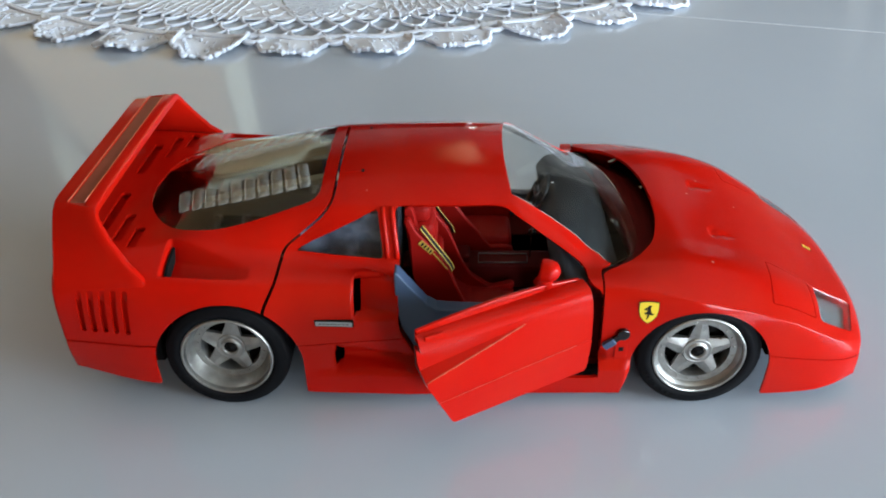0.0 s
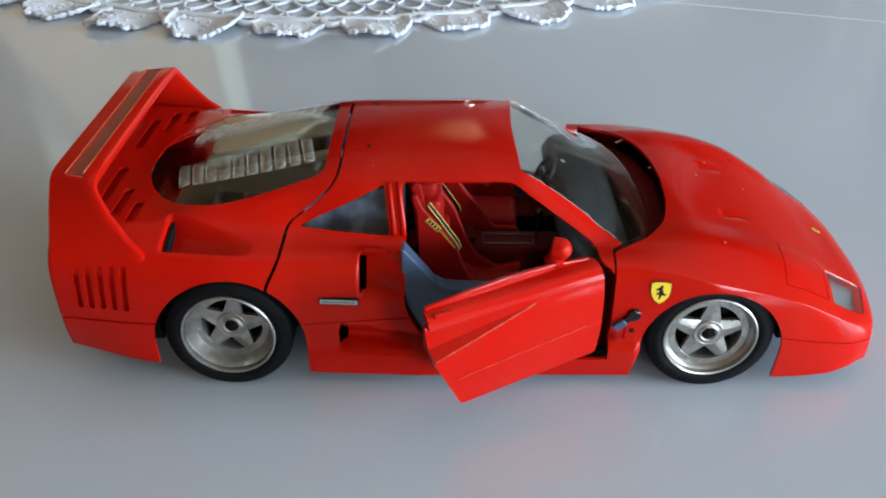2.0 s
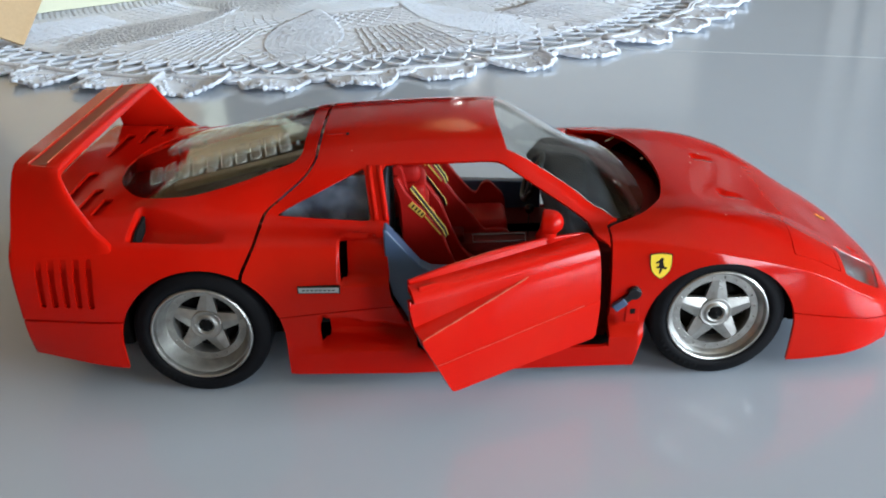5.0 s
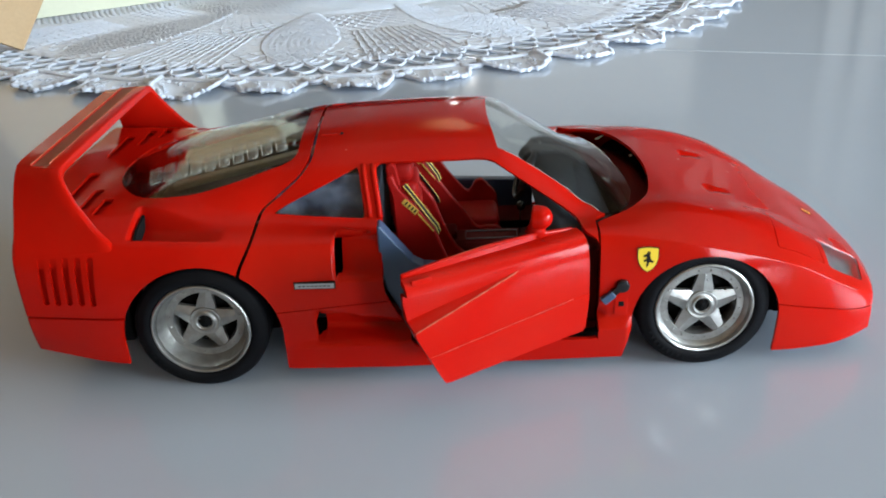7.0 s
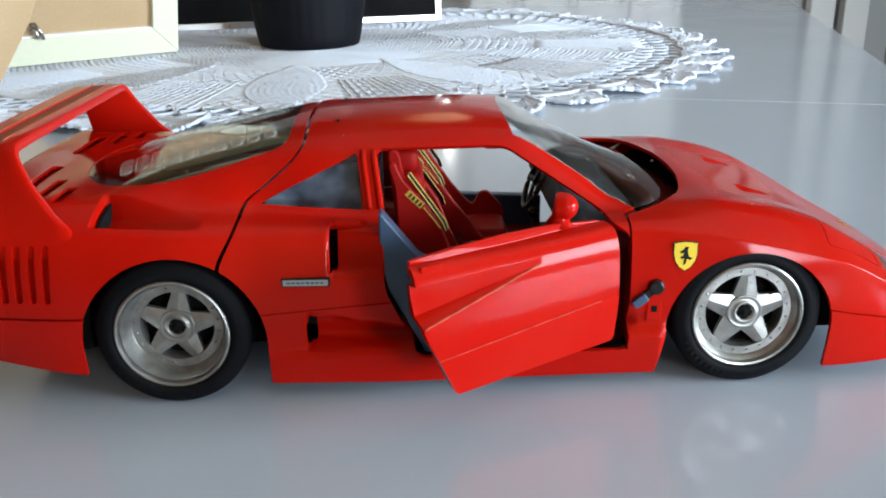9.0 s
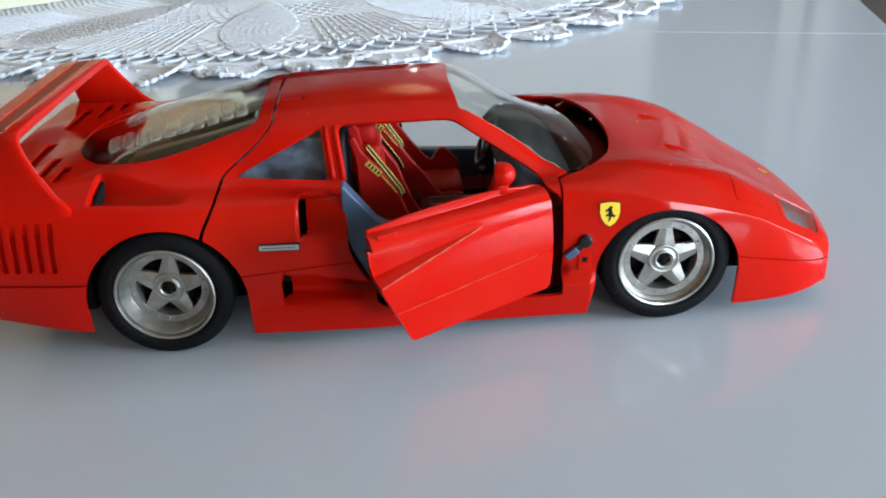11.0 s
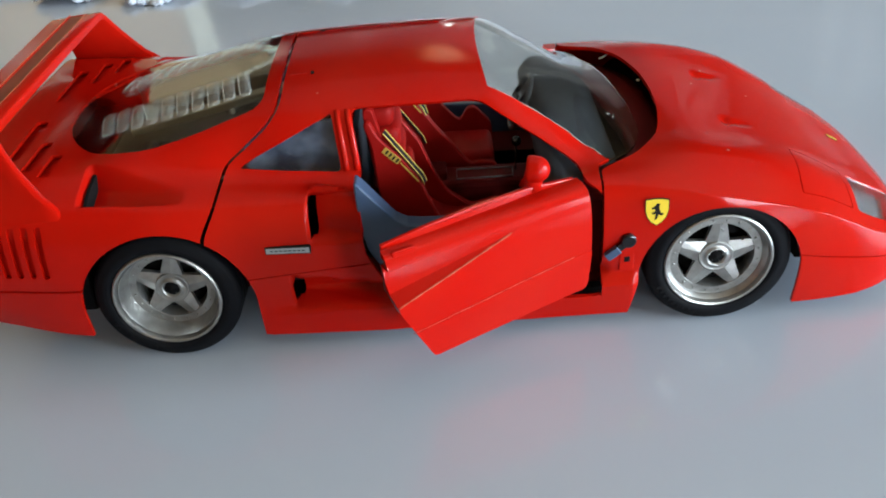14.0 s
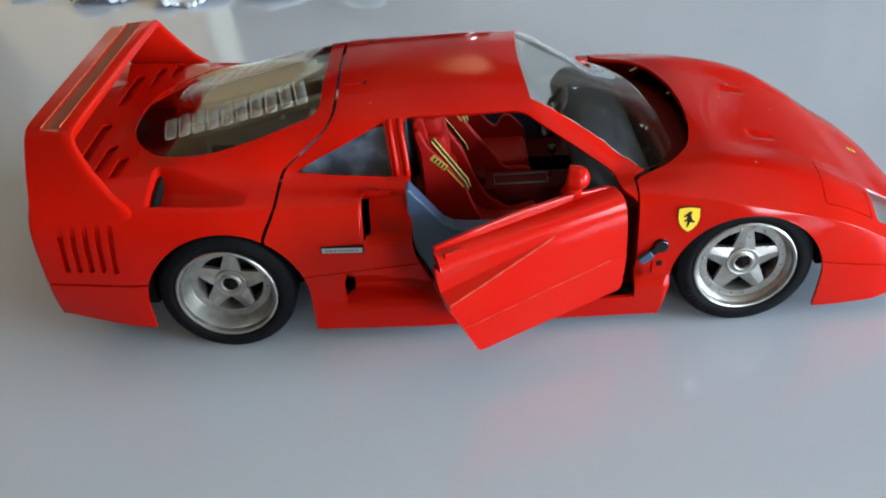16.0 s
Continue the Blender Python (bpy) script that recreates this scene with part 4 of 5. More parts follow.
    return ob


seat(-20, 0.0, 0.0)
seat(20.5, 0.6, 2.2)
bm = bmesh.new()
c, tilt = Vector((25.5, 19, 32.5)), Matrix.Rotation(radians(-68), 3, "Y")
tube(bm, [c + tilt @ Vector((8 * math.cos(a), 8 * math.sin(a), 0)) for a in [2 * math.pi * i / 36 for i in range(36)]], 0.85, 8, True)
for a in (90, 210, 330):
    tube(bm, [c, c + tilt @ Vector((8 * math.cos(radians(a)), 8 * math.sin(radians(a)), 0))], 0.7, 6)
tube(bm, [c, c + Vector((9, 0, -3))], 1.2, 8)
part("steering_wheel", bm, BLACK, car, "black steering wheel")
bm = bmesh.new()
tube(bm, [(22.4, 0.6, 18), (22.7, 0.8, 27.5)], 0.22, 6)
bmesh.ops.create_uvsphere(bm, u_segments=12, v_segments=8, radius=1.5, matrix=Matrix.Translation((22.8, 0.9, 28.7)))
part("gear_lever", bm, KNOB, car, "small black gear lever")
box("sun_visor", (9.5, -22, 54.2), (5, 5, 1.2), RED, car)

# engine under the louvred window
bm = bmesh.new()
add_box(bm, (-66, 0, 24), (56, 50, 16))
add_box(bm, (-62, 0, 36), (34, 16, 8))
for s in (-1, 1):
    add_box(bm, (-64, s * 16, 35), (36, 9, 6))
    for i in range(4):
        tube(bm, [(-50 - 9 * i, s * 6, 38), (-50 - 9 * i, s * 11, 40.5), (-50 - 9 * i, s * 16, 38)], 1.4, 8)
part("engine", bm, ENGINE, car, "grey plastic engine", False, 0.6)
# the strip's pale colour includes a reflection in the window above it
box("spine", (-62, 0, 45.0), (46, 4.5, 1.8), OLIVE, car, "olive strip under the engine window, paled for a reflection in the glass", 0.4, Matrix.Rotation(radians(-13), 3, "Y"))
cover = bmesh.new()
extrude_outline(cover, round_poly([(-86, 16), (-40, 14), (-39, 31), (-84, 31)], 6, 8), -0.8, 0.8, lambda p, d: Vector((p[0], p[1], 45.8 + 0.23 * (p[0] + 62) + d)))
part("intake_cover", cover, OLIVE, car, "pale olive cover under the engine window", False, 0.4)
for s in (-1, 1):
    box("engine_bay_side", (-66, s * 33, 30), (52, 2, 22), ENGINE, car)
    # black box added behind the side intakes, so that their holes look shaded
    box("duct", (-38.5, s * 41.5, 28), (12, 5, 24), DARK, car, "black box added behind the intakes for their shade")
    box("door_post", (41.2, s * 43.2, 22.5), (2.4, 5.2, 26), RED, car)
    # jamb takes a darker red than the body, painting the door gap's shade
    box("door_jamb", (37.6, s * 41.2, 22), (4.6, 1.0, 33), TUB_RED, car, "door jamb in darkened red, the gap's shade in its colour", 0.2)
    box("side_lining", (-36.5, s * 25, 42), (24, 1.5, 18), NAVY, car, "navy inner panel with the side window's smears and reflections in its colour")
    # no hole is cut here: a black plate paints the dark of the scoop
    bm = bmesh.new()
    extrude_outline(bm, [(34.2, 41.2), (40, 39.2), (46.6, 37.6), (46.2, 41.8), (42.5, 43.6), (35.2, 45.0)], -83.7, -82.9, lambda p, d: Vector((d, s * p[0], p[1])))
    part("scoop_mouth", bm, DARK, car, "black plate drawn for the shade inside the air intake", False)
    bm = bmesh.new()
    z1, n1 = skin_z(-30, s * 15)
    add_box(bm, (-29.8, s * 15.1, z1), (0.8, 1.3, 0.5))
    slot = part("roof_hinge_slot", bm, DARK, car, "small dark hinge slot", False)
    z2, n2 = skin_z(-33.5, s * 15.1)
    box("hinge_strip", (-33.4, s * 15.1, z2 + 0.05), (4.6, 0.7, 0.35), RED, slot, "thin red hinge strip", 0.15, Matrix.Rotation(math.atan2(z2 - z1, 3.6), 3, "Y"))
    for top, foot, r in ((-23.2, -21.6, 0.75), (-20.6, -18.9, 0.8)):
        bm = bmesh.new()
        tube(bm, [(x, s * (-float(skin_y_at(x, z)) - 0.05), z) for x, z in [(top + (foot - top) * i / 6, 55.0 - 12.4 * i / 6) for i in range(7)]], r, 10)
        part("pillar_trim", bm, RED, car)


# emblem, badges
SHIELD = [(-2.6, 3.1), (-1.3, 3.35), (0, 3.45), (1.3, 3.35), (2.6, 3.1), (2.65, 0.6), (2.2, -1.2), (1.3, -2.5), (0, -3.4), (-1.3, -2.5), (-2.2, -1.2), (-2.65, 0.6)]
sy, sn = skin_y(51.6, 33.2)
up = Vector((0, 0, 1))
e1 = Vector((1, 0, 0))
e1 = (e1 - e1.dot(sn) * sn).normalized()
e2 = sn.cross(e1) if sn.cross(e1).z > 0 else e1.cross(sn)
spot = Vector((51.6, sy, 33.2))
bm = bmesh.new()
extrude_outline(bm, [(1.08 * a, 1.08 * b) for a, b in SHIELD], 0.02, 0.16, lambda p, d: spot + e1 * p[0] + e2 * p[1] + sn * d)
badge = part("emblem", bm, PRINT, car, "yellow shield emblem with a black figure", False)
bm = bmesh.new()
extrude_outline(bm, SHIELD, 0.1, 0.24, lambda p, d: spot + e1 * p[0] + e2 * p[1] + sn * d)
part("shield", bm, YELLOW, badge, "yellow shield", False)
MARK = [(-0.5, -2.2), (0.1, -1.6), (0.35, -0.6), (1.2, -0.9), (1.6, -0.3), (1.0, -0.2), (0.7, 0.4), (0.45, 1.5), (0.7, 2.2), (0.0, 2.4), (-0.5, 1.7), (-1.3, 1.2), (-1.2, 0.8), (-0.4, 0.9), (-0.5, 0.2), (-1.2, -0.1), (-1.0, -0.6), (-0.3, -0.4), (-0.35, -1.3)]
bm = bmesh.new()
extrude_outline(bm, MARK, 0.2, 0.32, lambda p, d: spot + e1 * p[0] + e2 * p[1] + sn * d)
part("figure", bm, PRINT, badge, "plain black shape", False)
sy, sn = skin_y(-36.3, 29.6)
plate = box("name_badge", (-36.3, sy - 0.35, 29.7), (11.0, 0.9, 2.0), PRINT, car, "small grey badge with a black border", 0.12, Matrix.Rotation(radians(-2), 3, "Z"))
box("badge_face", (-36.3, sy - 0.68, 29.7), (10.4, 0.4, 1.45), BADGE, plate, "grey face", 0.05, Matrix.Rotation(radians(-2), 3, "Z"))
for i in range(8):
    box("badge_bar", (-40.2 + 1.1 * i, sy - 0.86 + 0.035 * (3.9 - 1.1 * i), 29.7), (0.75, 0.2, 0.32), CHARCOAL, plate, "", 0.03)
nz, nn = skin_z(114.5, 3)
tip = nn.to_track_quat("Z", "Y").to_matrix()
nose = box("nose_badge", (114.5, 3, nz), (2.0, 3.6, 0.3), PRINT, car, "small yellow nose badge with a black border", 0.1, tip)
box("badge_face", Vector((114.5, 3, nz)) + nn * 0.06, (1.6, 3.1, 0.3), YELLOW, nose, "yellow face", 0.05, tip)
box("badge_mark", Vector((114.5, 3, nz)) + nn * 0.12, (0.5, 2.0, 0.3), PRINT, nose, "", 0.05, tip)
car.location.z = 0.6 * MM
for o in car.children_recursive:
    if "window" in o.name or "windscreen" in o.name or "louvre" in o.name or "headlamp" == o.name[:8] and "flap" not in o.name:
        o.visible_shadow = False

# ---- the table and what stands on it ----
AX = Vector((0.9634, -0.268, 0))
AY = Vector((0.268, 0.9634, 0))
CORNER = Vector((365, 475, 0))


def table_point(u, v, z=0.0):
    """u along the joint, measured from the edge on the nose's side; v along that edge."""
    p = CORNER + AX * u + AY * v
    return Vector((p.x, p.y, z))


table = empty("table", "glossy grey-white lacquered table with an extension joint", "table")
V_SEAM = (Vector((188.3, 314.2, 0)) - CORNER).dot(AY)
for name, v0, v1 in (("tabletop", -1150, V_SEAM - 0.35), ("extension_leaf", V_SEAM + 0.35, 900)):
    bm = bmesh.new()
    out = round_poly([(0, v0), (0, v1), (-1000, v1), (-1000, v0)], 2 if name == "tabletop" else 60, 8)
    if name == "extension_leaf":
        out = round_poly([(0, v1), (-1000, v1)] + [(-1000, v0), (0, v0)], 2, 3)
    extrude_outline(bm, out, -28, 0, lambda p, d: table_point(p[0], p[1], d))
    part(name, bm, TABLE, table, "", False, 0.8)
bm = bmesh.new()
extrude_outline(bm, [(0, V_SEAM - 0.5), (0, V_SEAM + 0.5), (-999, V_SEAM + 0.5), (-999, V_SEAM - 0.5)], -20, -0.3, lambda p, d: table_point(p[0], p[1], d))
part("joint", bm, SEAM, table, "pale joint line", False)
for u in (-60, -940):
    for v in (-1080, 830):
        bm = bmesh.new()
        extrude_outline(bm, round_poly([(u - 35, v - 35), (u + 35, v - 35), (u + 35, v + 35), (u - 35, v + 35)], 6), -750, -28, lambda p, d: table_point(p[0], p[1], d))
        part("leg", bm, TABLE, table, "", False)


# crocheted cloth
def doily():
    rnd = random.Random(4)
    cx, cy, R = -107.0, 622.0, 360.0
    ob = empty("doily", "round white crocheted cotton doily with a scalloped edge", "tablecloth")

    def P(r, a, z=0.9):
        w = 0.9 * math.sin(5 * a + r * 0.05) + 0.5 * math.sin(11 * a - r * 0.09)
        rr = r + 1.2 * math.sin(7 * a) + 0.8 * math.sin(17 * a + 1)
        return Vector((cx + rr * math.cos(a), cy + rr * math.sin(a), max(0.55, z + 0.25 * w)))

    def threads(name, lines, r, sides=4, label=""):
        bm = bmesh.new()
        for pts in lines:
            tube(bm, pts, r * rnd.uniform(0.85, 1.15), max(6, sides))
        return tagged(part(name, bm, THREAD, ob, label), kind="stuff")

    S = 44
    # edge: beaded fans, joined by arches of thick cord
    for k in range(S):
        ac = 2 * math.pi * (k + 0.15) / S + rnd.uniform(-0.006, 0.006)
        half = math.pi / S
        deep, lift, skew, ph, wide = rnd.uniform(26, 34), rnd.uniform(0.8, 4.5), rnd.uniform(-0.15, 0.15), rnd.uniform(0, 6), rnd.uniform(0.66, 0.76)

        def fan(t, f, zz=0.0):
            r = 346 + deep * f * max(0.0, 1 - abs(t + skew * (1 - t * t)) ** 2.6) ** 0.55
            wave = lift * (0.5 + 0.5 * math.sin(3.4 * t + ph)) * f
            return P(r + (1.5 * math.sin(11 * t + ph) + 0.9 * math.sin(23 * t + 2 * ph)) * f, ac + half * t * (wide + 0.16 * f), 1.3 + wave + zz)

        nt_, nf = 41, 11
        verts = [fan(-0.99 + 1.98 * j / (nt_ - 1) + rnd.uniform(-0.01, 0.01), q / (nf - 1), 0.1 * ((j + q // 2) % 2) + rnd.uniform(-0.08, 0.08)) for q in range(nf) for j in range(nt_)]
        faces = [(q * nt_ + j, q * nt_ + j + 1, (q + 1) * nt_ + j + 1, (q + 1) * nt_ + j) for q in range(nf - 1) for j in range(nt_ - 1)]
        tagged(link_mesh("scallop", verts, faces, THREAD, ob, "", True, 0.5), kind="stuff")
        tufts = []
        for j in range(26):
            t, f = rnd.uniform(-0.85, 0.85), rnd.uniform(0.15, 0.85)
            tufts.append([fan(t, f, 0.9), fan(t + rnd.uniform(-0.03, 0.03), f + 0.06, 1.35), fan(t + rnd.uniform(-0.03, 0.03), f + 0.12, 0.9)])
        threads("tuft", tufts, 0.35, 5)
        bm = bmesh.new()
        pts = [fan(-1 + 2 * j / 64, 1.0 + rnd.uniform(-0.04, 0.06), 0.3) for j in range(65)]
        tube(bm, pts, [(1.6 if j % 4 < 2 else 1.1) * rnd.uniform(0.8, 1.2) for j in range(65)], 6)
        tagged(part("scallop_rim", bm, THREAD, ob), kind="stuff")
        a0, a1 = ac + half * wide, ac + half * (2 - wide)
        threads("joining_arch", [[P(347 + o + 6 * math.sin(math.pi * j / 12), a0 + (a1 - a0) * j / 12, 2.2) for j in range(13)] for o in (0, 2.4)], 1.5, 6)
    cord = [[P(344 + 1.5 * math.sin(j * math.pi / 10) + o, 2 * math.pi * j / 880, 1.8 + 0.4 * (j % 2)) for j in range(881)] for o in (-1.5, 1.0)]
    threads("edge_cord", cord, 1.3, 5)
    # open net of wide arches inside the edge, each hung between the middles of the ones inside
    net = []
    r, i = 344.0, 0
    while r > 296:
        n = 104
        for k in range(n):
            a0 = 2 * math.pi * (k + 0.5 * (i % 2)) / n
            a1 = a0 + 2 * math.pi / n
            j0, j1 = rnd.uniform(-1.5, 1.5), rnd.uniform(-1, 1)
            net.append([P(r - 15 + 16 * math.sin(math.pi * t) ** 0.8 + j0 * math.sin(math.pi * t) + rnd.uniform(-0.4, 0.4), a0 + (a1 - a0) * t, 1.0 + (0.5 + 0.4 * j1) * math.sin(math.pi * t)) for t in (0, 0.1, 0.22, 0.36, 0.5, 0.64, 0.78, 0.9, 1)])
        r -= 14
        i += 1
    threads("net", net, 1.0, 6, "open crocheted net")
    # the close inner cloth, worked in shallow rows, and raised arches on it
    verts, n, m = [], 420, 112
    for i in range(m):
        r = 4 + 304 * i / (m - 1)
        for j in range(n):
            a = 2 * math.pi * j / n
            p = P(r, a, 0.9)
            p.z = 1.0 + 0.2 * ((i // 2 + j // 2) % 2) + 0.1 * math.sin(a * 22 + 6 * math.sin(r * 0.02)) + rnd.uniform(-0.06, 0.06)
            verts.append(p)
    faces = [(i * n + j, i * n + (j + 1) % n, (i + 1) * n + (j + 1) % n, (i + 1) * n + j) for i in range(m - 1) for j in range(n)]
    tagged(link_mesh("inner_cloth", verts, faces, THREAD, ob, "close crocheted inner cloth", True, 0.4), kind="stuff")
    net = []
    r, i = 304.0, 0
    while r > 150:
        n = 120
        for k in range(n):
            a0 = 2 * math.pi * (k + 0.5 * (i % 2)) / n
            a1 = a0 + 2 * math.pi / n
            net.append([P(r - 8.4 + 9.4 * math.sin(math.pi * t) ** 0.7 + rnd.uniform(-0.4, 0.4), a0 + (a1 - a0) * t, 1.25 + 0.25 * math.sin(math.pi * t)) for t in (0, 0.12, 0.3, 0.5, 0.7, 0.88, 1)])
        r -= 8.4
        i += 1
    threads("raised_net", net, 0.62, 5, "raised crocheted arches")
    # closed wedge-shaped fields of tight rows, and rays beside them
    leaves, rays = [], []
    for k in range(11):
        ac = 2 * math.pi * (k + 0.3) / 11
        for row in range(38):
            r = 128 + 4.65 * row
            w = 0.25 * math.sin(math.pi * min(1, (row + 1) / 39)) ** 0.7
            m = max(3, int(w * r / 2.4))
            leaves.append([P(r + (1.7 if j % 2 else -1.7) + rnd.uniform(-0.6, 0.6), ac - w / 2 + w * j / m, 1.35 + 0.2 * (j % 2)) for j in range(m + 1)])
        for q in range(12):
            a = ac + 2 * math.pi / 22 + (q - 5.5) * 0.021
            rays.append([P(212 + 11 * j + rnd.uniform(-1, 1), a + 0.002 * (-1) ** j, 1.6) for j in range(10)])
    threads("leaf_pattern", leaves, 0.9, 4, "dense crocheted leaf shapes")
    threads("ray_pattern", rays, 0.75, 4, "raised crochet rays")
    # the middle, tight rings
    core = []
    for i in range(34):
        r = 6 + 3.95 * i
        n = max(12, int(2 * math.pi * r / 3.5))
        core.append([P(r + (1.5 if j % 2 else -1.5) + rnd.uniform(-0.4, 0.4), 2 * math.pi * j / n, 1.2) for j in range(n + 1)])
    threads("middle", core, 0.9, 4, "tight middle rings")
    return ob


doily()


# photo frame seen from behind, leaning back on its strut
def photo_frame():
    ob = empty("photo_frame", "cream wooden photo frame seen from behind, on the doily", "photo frame")
    base, along = Vector((-222.6, 588.4, 2.5)), Vector((-0.81, -0.586, 0)).normalized()
    back = Vector((along.y, -along.x, 0))
    if back.y > 0:
        back = -back
    lean = Vector((0, 0, 1)) * math.cos(radians(14)) + back * math.sin(radians(14))
    lean.normalize()
    nrm = along.cross(lean).normalized()
    if nrm.y > 0:
        nrm = -nrm

    def at(u, v, d):
        return base + along * u + lean * v + nrm * d

    W, H, B = 190, 240, 23
    for o in ([(0, 0), (W, 0), (W - B, B), (B, B)], [(0, H), (W, H), (W - B, H - B), (B, H - B)], [(0, 0), (B, B), (B, H - B), (0, H)], [(W, 0), (W - B, B), (W - B, H - B), (W, H)]):
        bm = bmesh.new()
        extrude_outline(bm, o, -14, 0, lambda p, d: at(p[0], p[1], d))
        part("frame_rail", bm, CREAM, ob, "cream painted rail", False, 0.8)
    bm = bmesh.new()
    extrude_outline(bm, [(B - 0.5, B + 1.2), (W - B + 0.5, B + 1.2), (W - B + 0.5, H - B), (B - 0.5, H - B)], -9, -5, lambda p, d: at(p[0], p[1], d))
    part("back_board", bm, BOARD, ob, "brown hardboard back", False)
    bm = bmesh.new()
    extrude_outline(bm, [(B, B), (W - B, B), (W - B, B + 1.3), (B, B + 1.3)], -9, -1.5, lambda p, d: at(p[0], p[1], d))
    part("lip", bm, WHITE, ob, "pale edge strip", False)
    # strut
    foot, top = Vector((-303, 388, 2.2)), at(W / 2 - 5, 190, -4)
    d = (top - foot).normalized()
    side = d.cross(nrm).normalized()
    if side.x < 0:
        side = -side
    face = side.cross(d)
    L = (top - foot).length
    bm = bmesh.new()
    extrude_outline(bm, [(-46, 0), (2, 0), (14, 60), (20, L), (-52, L)], -1.5, 1.5, lambda p, q: foot + side * p[0] + d * p[1] + face * q)
    part("strut", bm, BOARD, ob, "brown hardboard strut", False, 0.4)
    bm = bmesh.new()
    c = at(118, B + 3, 0)
    tube(bm, [c + Vector((-5, -2, 8)), c + Vector((-2, -3, 9)), c + Vector((2, -3, 3)), c + Vector((3, -1, -4))], 1.6, 6)
    tube(bm, [c + Vector((-8, -2, 5)), c + Vector((-3, -3, 5)), c + Vector((0, -3, -3))], 1.6, 6)
    part("turn_clip", bm, STEEL, ob, "bent metal clip")
    return ob


photo_frame()


def flower_pot():
    ob = empty("flower_pot", "black ribbed plastic flower pot on the doily", "flower pot")
    bm = bmesh.new()
    m = Matrix.Translation((-107, 622, 2.4))
    prof = [(0, 0), (43, 0), (45.5, 0.6), (46.8, 2.5)] + [(46.8 + 15.5 * t ** 0.85, 2.5 + 105 * t) for t in [i / 12 for i in range(1, 13)]] + [(65, 108), (66, 118), (62, 118), (60, 106), (0, 104)]
    rings = lathe(bm, prof, 96, m)
    for ring in rings[4:16]:
        for j, v in enumerate(ring):
            k = 1 + 0.006 * math.cos(j * 2 * math.pi / 96 * 32)
            v.co.x, v.co.y = -107 + (v.co.x + 107) * k, 622 + (v.co.y - 622) * k
    part("pot", bm, POT, ob, "black plastic pot wall")
    bm = bmesh.new()
    rnd = random.Random(2)
    lathe(bm, [(0, 105)] + [(60 * i / 8, 106 + rnd.uniform(-2, 2)) for i in range(1, 9)], 32, m)
    part("soil", bm, DARK, ob, "dark soil")


flower_pot()


def black_frame():
    """A dark picture in a thin silver frame, standing behind the pot."""
    ob = empty("picture_frame", "black picture in a thin silver frame, standing on the doily", "picture frame")
    a, b = Vector((-275, 757, 2.5)), Vector((24.5, 828, 2.5))
    u = (b - a)
    L = u.length
    u.normalize()
    n = Vector((u.y, -u.x, 0))
    lean = (Vector((0, 0, 1)) - n * 0.12).normalized()

    def at(p, d):
        return a + u * p[0] + lean * p[1] + n * d

    H, B = 205, 7
    bm = bmesh.new()
    extrude_outline(bm, [(B, B), (L - B, B), (L - B, H - B), (B, H - B)], -10, -2, at)
    part("picture", bm, DARK, ob, "plain black picture", False)
    for o in ([(0, 0), (L, 0), (L - B, B), (B, B)], [(0, H), (L, H), (L - B, H - B), (B, H - B)], [(0, 0), (B, B), (B, H - B), (0, H)], [(L, 0), (L - B, B), (L - B, H - B), (L, H)]):
        bm = bmesh.new()
        extrude_outline(bm, o, -12, 0, at)
        part("frame_rail", bm, STEEL, ob, "silver rail", False, 0.6)


black_frame()

# ---- the room round the table ----
X0, X1, Y0, Y1, Z0, Z1 = -1180, 2030, -2700, 3600, -750, 1750


def slab(name, c, s, mat, label):
    ob = box(name, c, s, mat, None, label, 0)
    tagged(ob, label, "", "", "structure")
    return ob


slab("floor", ((X0 + X1) / 2, (Y0 + Y1) / 2, Z0 - 50), (X1 - X0 + 400, Y1 - Y0 + 400, 100), FLOOR, "brown wooden floor")
slab("ceiling_1", ((X0 + X1) / 2, (Y0 - 200 + 1500) / 2, Z1 + 50), (X1 - X0 + 400, 1700 - Y0, 100), CEILING, "cream painted ceiling")
slab("ceiling_2", ((X0 + X1) / 2, (1500 + Y1 + 200) / 2, Z1 + 50), (X1 - X0 + 400, Y1 - 1300, 100), WOOD, "brown wood-panelled ceiling")
slab("wall_west", (X0 - 50, (Y0 + Y1) / 2, (Z0 + Z1) / 2), (100, Y1 - Y0, Z1 - Z0), BEIGE, "beige painted wall")


def wall_with_windows(name, axis, at_, lo, hi, wins):
    """A wall with window openings through it, each a, b, low, high and the width of its frame; axis is the way it faces."""

    def piece(bm, a, e, c, d, deep):
        if axis == "x":
            add_box(bm, (at_, (a + e) / 2, (c + d) / 2), (deep, e - a, d - c))
        else:
            add_box(bm, ((a + e) / 2, at_, (c + d) / 2), (e - a, deep, d - c))

    bm = bmesh.new()
    edge = lo
    for _, a, e, c, d, _ in wins:
        piece(bm, edge, a, Z0, Z1, 100)
        piece(bm, a, e, Z0, c, 100)
        piece(bm, a, e, d, Z1, 100)
        edge = e
    piece(bm, edge, hi, Z0, Z1, 100)
    tagged(part(name, bm, WALL, None, "", False), "grey painted wall" + (" with a window opening" if wins else ""), "", "", "structure")
    for win_name, a, e, c, d, b in wins:
        win = empty(win_name, "white frame of a window placed out of view", "window", "", "structure")
        for q in ((a, a + b, c, d), (e - b, e, c, d), (a + b, e - b, c, c + b), (a + b, e - b, d - b, d)):
            bm = bmesh.new()
            piece(bm, *q, 60)
            part("window_frame", bm, CABINET, win, "", False)


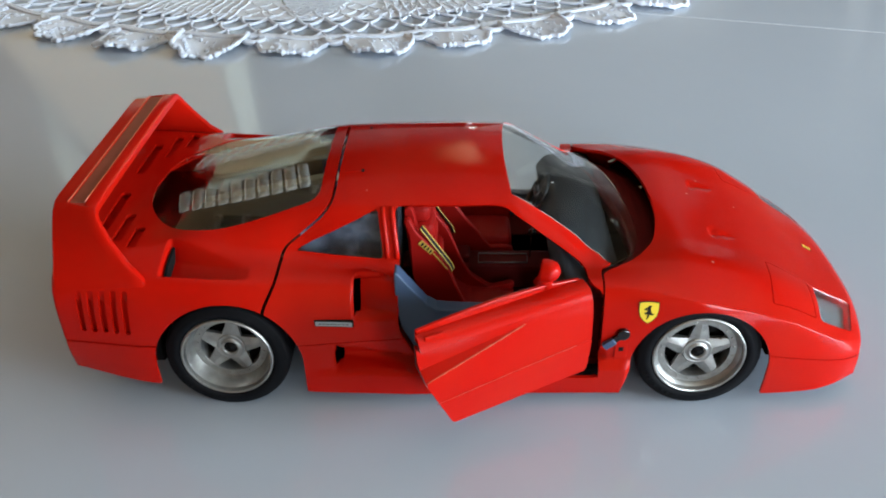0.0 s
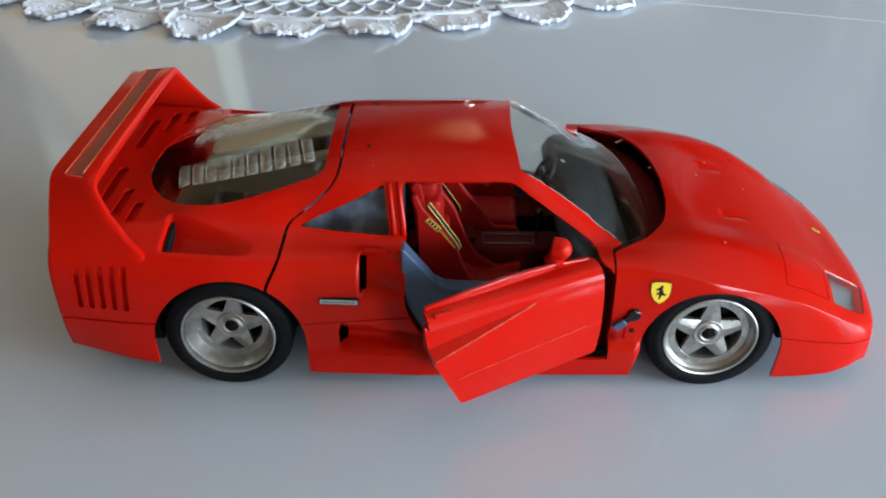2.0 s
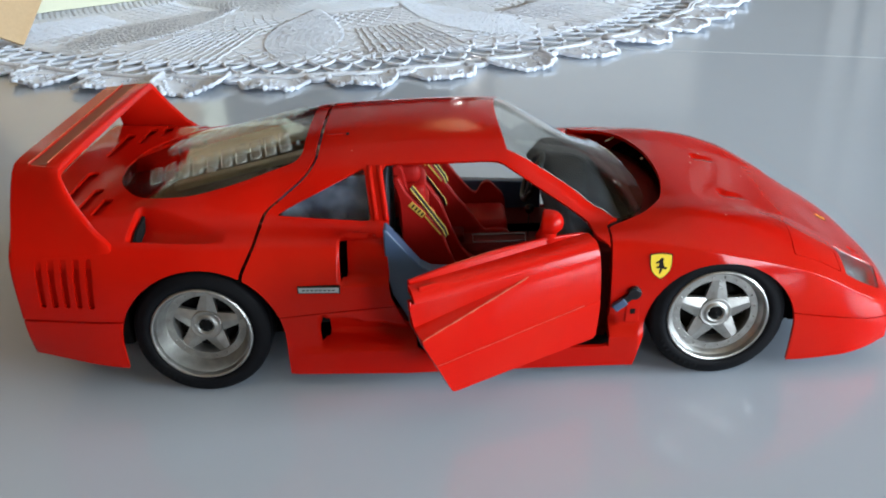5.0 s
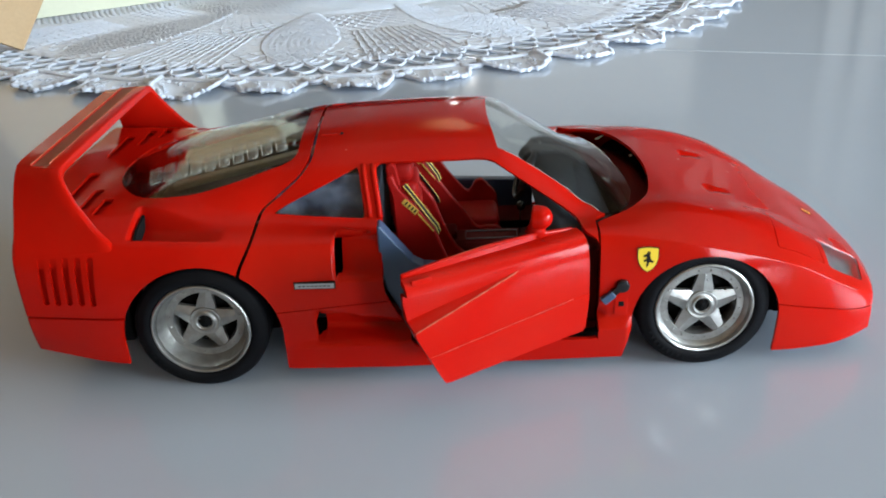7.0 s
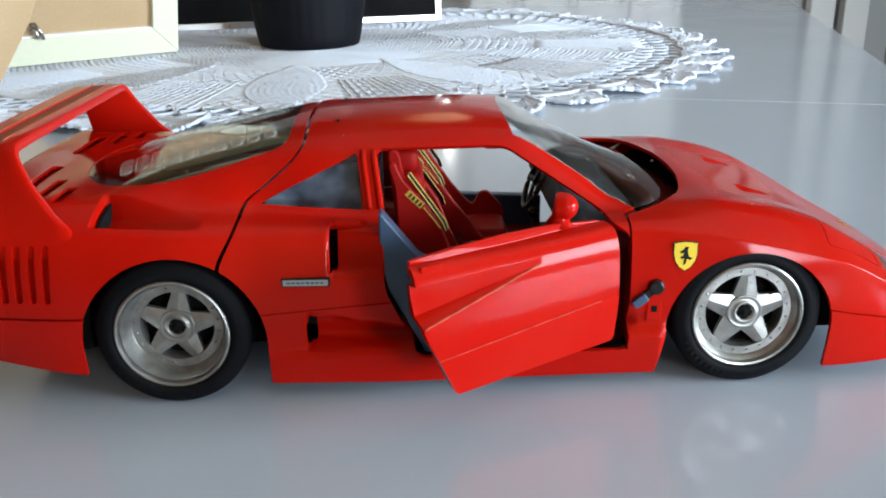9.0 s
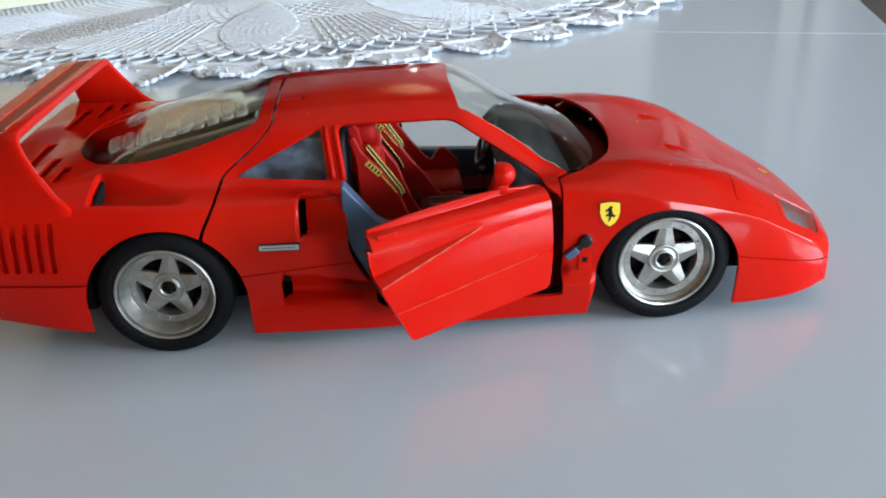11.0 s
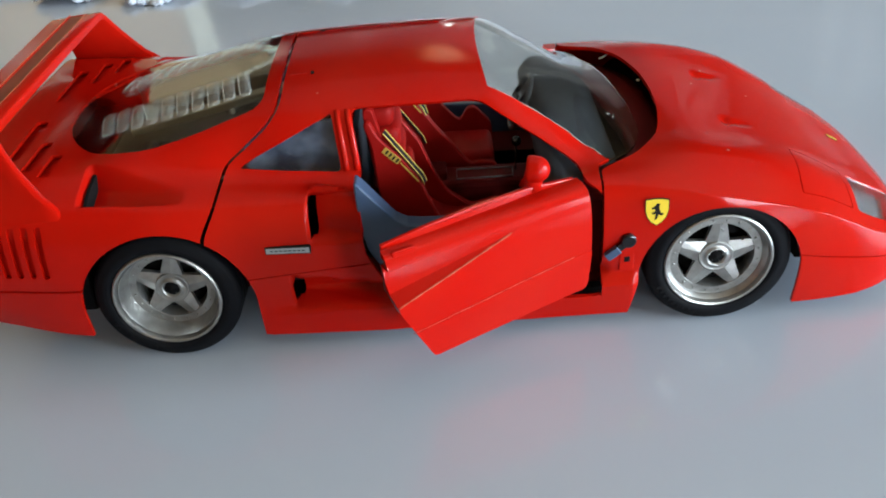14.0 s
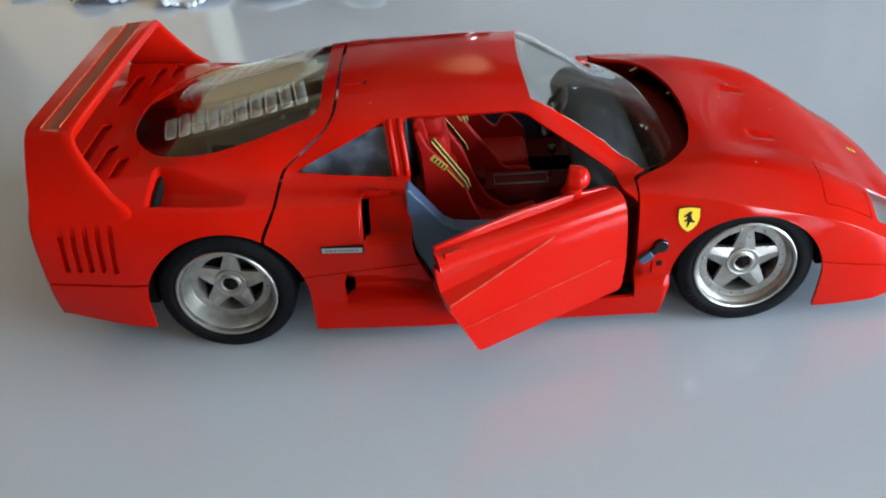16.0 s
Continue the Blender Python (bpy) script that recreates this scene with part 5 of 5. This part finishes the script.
wall_with_windows("wall_east", "x", X1 + 50, Y0, Y1, [("window_1", -1300, 200, -50, 770, 40)])
# window_3 is an added opening for the fill light at the back
wall_with_windows("wall_south", "y", Y0 - 50, X0 - 100, X1 + 100, [("window_3", 650, 1850, -50, 850, 40)])
wall_with_windows("wall_north", "y", Y1 + 50, X0 - 100, X1 + 100, [("window_2", 97, 177, 610, 850, 10)])


def cabinet(x0, x1):
    ob = empty("cabinet", "tall white panelled cabinet against the wall", "cabinet")
    box("body", ((x0 + x1) / 2, 3400, 100), (x1 - x0, 380, 1680), CABINET, ob, "", 2)
    n = 4
    w = (x1 - x0) / n
    for i in range(n):
        d = box("door", (x0 + w * (i + 0.5), 3200, 120), (w - 8, 18, 1600), CABINET, ob, "", 2)
        box("panel", (x0 + w * (i + 0.5), 3188, 120), (w - 130, 8, 1400), CABINET, d, "", 2)
        tube_b = bmesh.new()
        tube(tube_b, [(x0 + w * (i + 0.85), 3175, 60), (x0 + w * (i + 0.85), 3175, 180)], 5, 8)
        part("handle", tube_b, STEEL, d)


# unseen lamp, added to give the car roof its warm reflected patch
def pendant_lamp(x, y, low, high, r):
    ob = empty("pendant_lamp", "unseen glowing pendant lamp on a cord, added for the roof's warm reflection", "lamp")
    m = Matrix.Translation((x, y, 0))
    bm = bmesh.new()
    lathe(bm, [(45, Z1), (45, Z1 - 18), (6, Z1 - 30), (4, Z1 - 40), (4, high), (0.1, high)], 16, m)
    part("cord", bm, CABINET, ob, "white cord and ceiling rose")
    bm = bmesh.new()
    h = (high - low) / 2
    lathe(bm, [(r * math.cos(a) ** 0.7 + 0.1, (low + high) / 2 + h * math.sin(a)) for a in [math.pi * (i / 20 - 0.5) for i in range(21)]], 40, m)
    part("glass_shade", bm, SHADE, ob, "warm glowing glass shade")


pendant_lamp(75, 2150, 1040, 1690, 150)

# unseen wall, added to keep the back light off the left side
bm = bmesh.new()
extrude_outline(bm, [(-1700, -1270), (300, -1270), (300, -1180), (-1700, -1180)], Z0, Z1, lambda p, d: table_point(p[0], p[1], d))
tagged(part("wall_inner", bm, BEIGE, None, "", False), "unseen beige wall, added to shade the left of the table", "", "", "structure")

cabinet(209, 1008)


def white_door(x0, x1):
    ob = tagged(new("door_1"), "pale grey door in a white casing", "door", "", "structure")
    box("leaf", ((x0 + x1) / 2, Y1 - 10, 270), (x1 - x0 - 180, 40, 2030), WALL, ob, "", 2)
    for x in (x0 + 45, x1 - 45):
        box("casing", (x, Y1 - 22, 300), (90, 44, 2090), CABINET, ob, "", 2)
    box("casing", ((x0 + x1) / 2, Y1 - 22, 1390), (x1 - x0 - 182, 44, 90), CABINET, ob, "", 2)
    box("handle", (x1 - 140, Y1 - 60, 250), (110, 20, 20), STEEL, ob, "", 4)


white_door(-1032, -381)
for x, w in ((1694, 104), (1838, 104)):
    box_ob = box("upright_panel", (x, 3540, 475), (w, 60, 2450), CABINET, None, "", 6)
    tagged(box_ob, "narrow white upright panel by the wall", "panel", "", "structure")
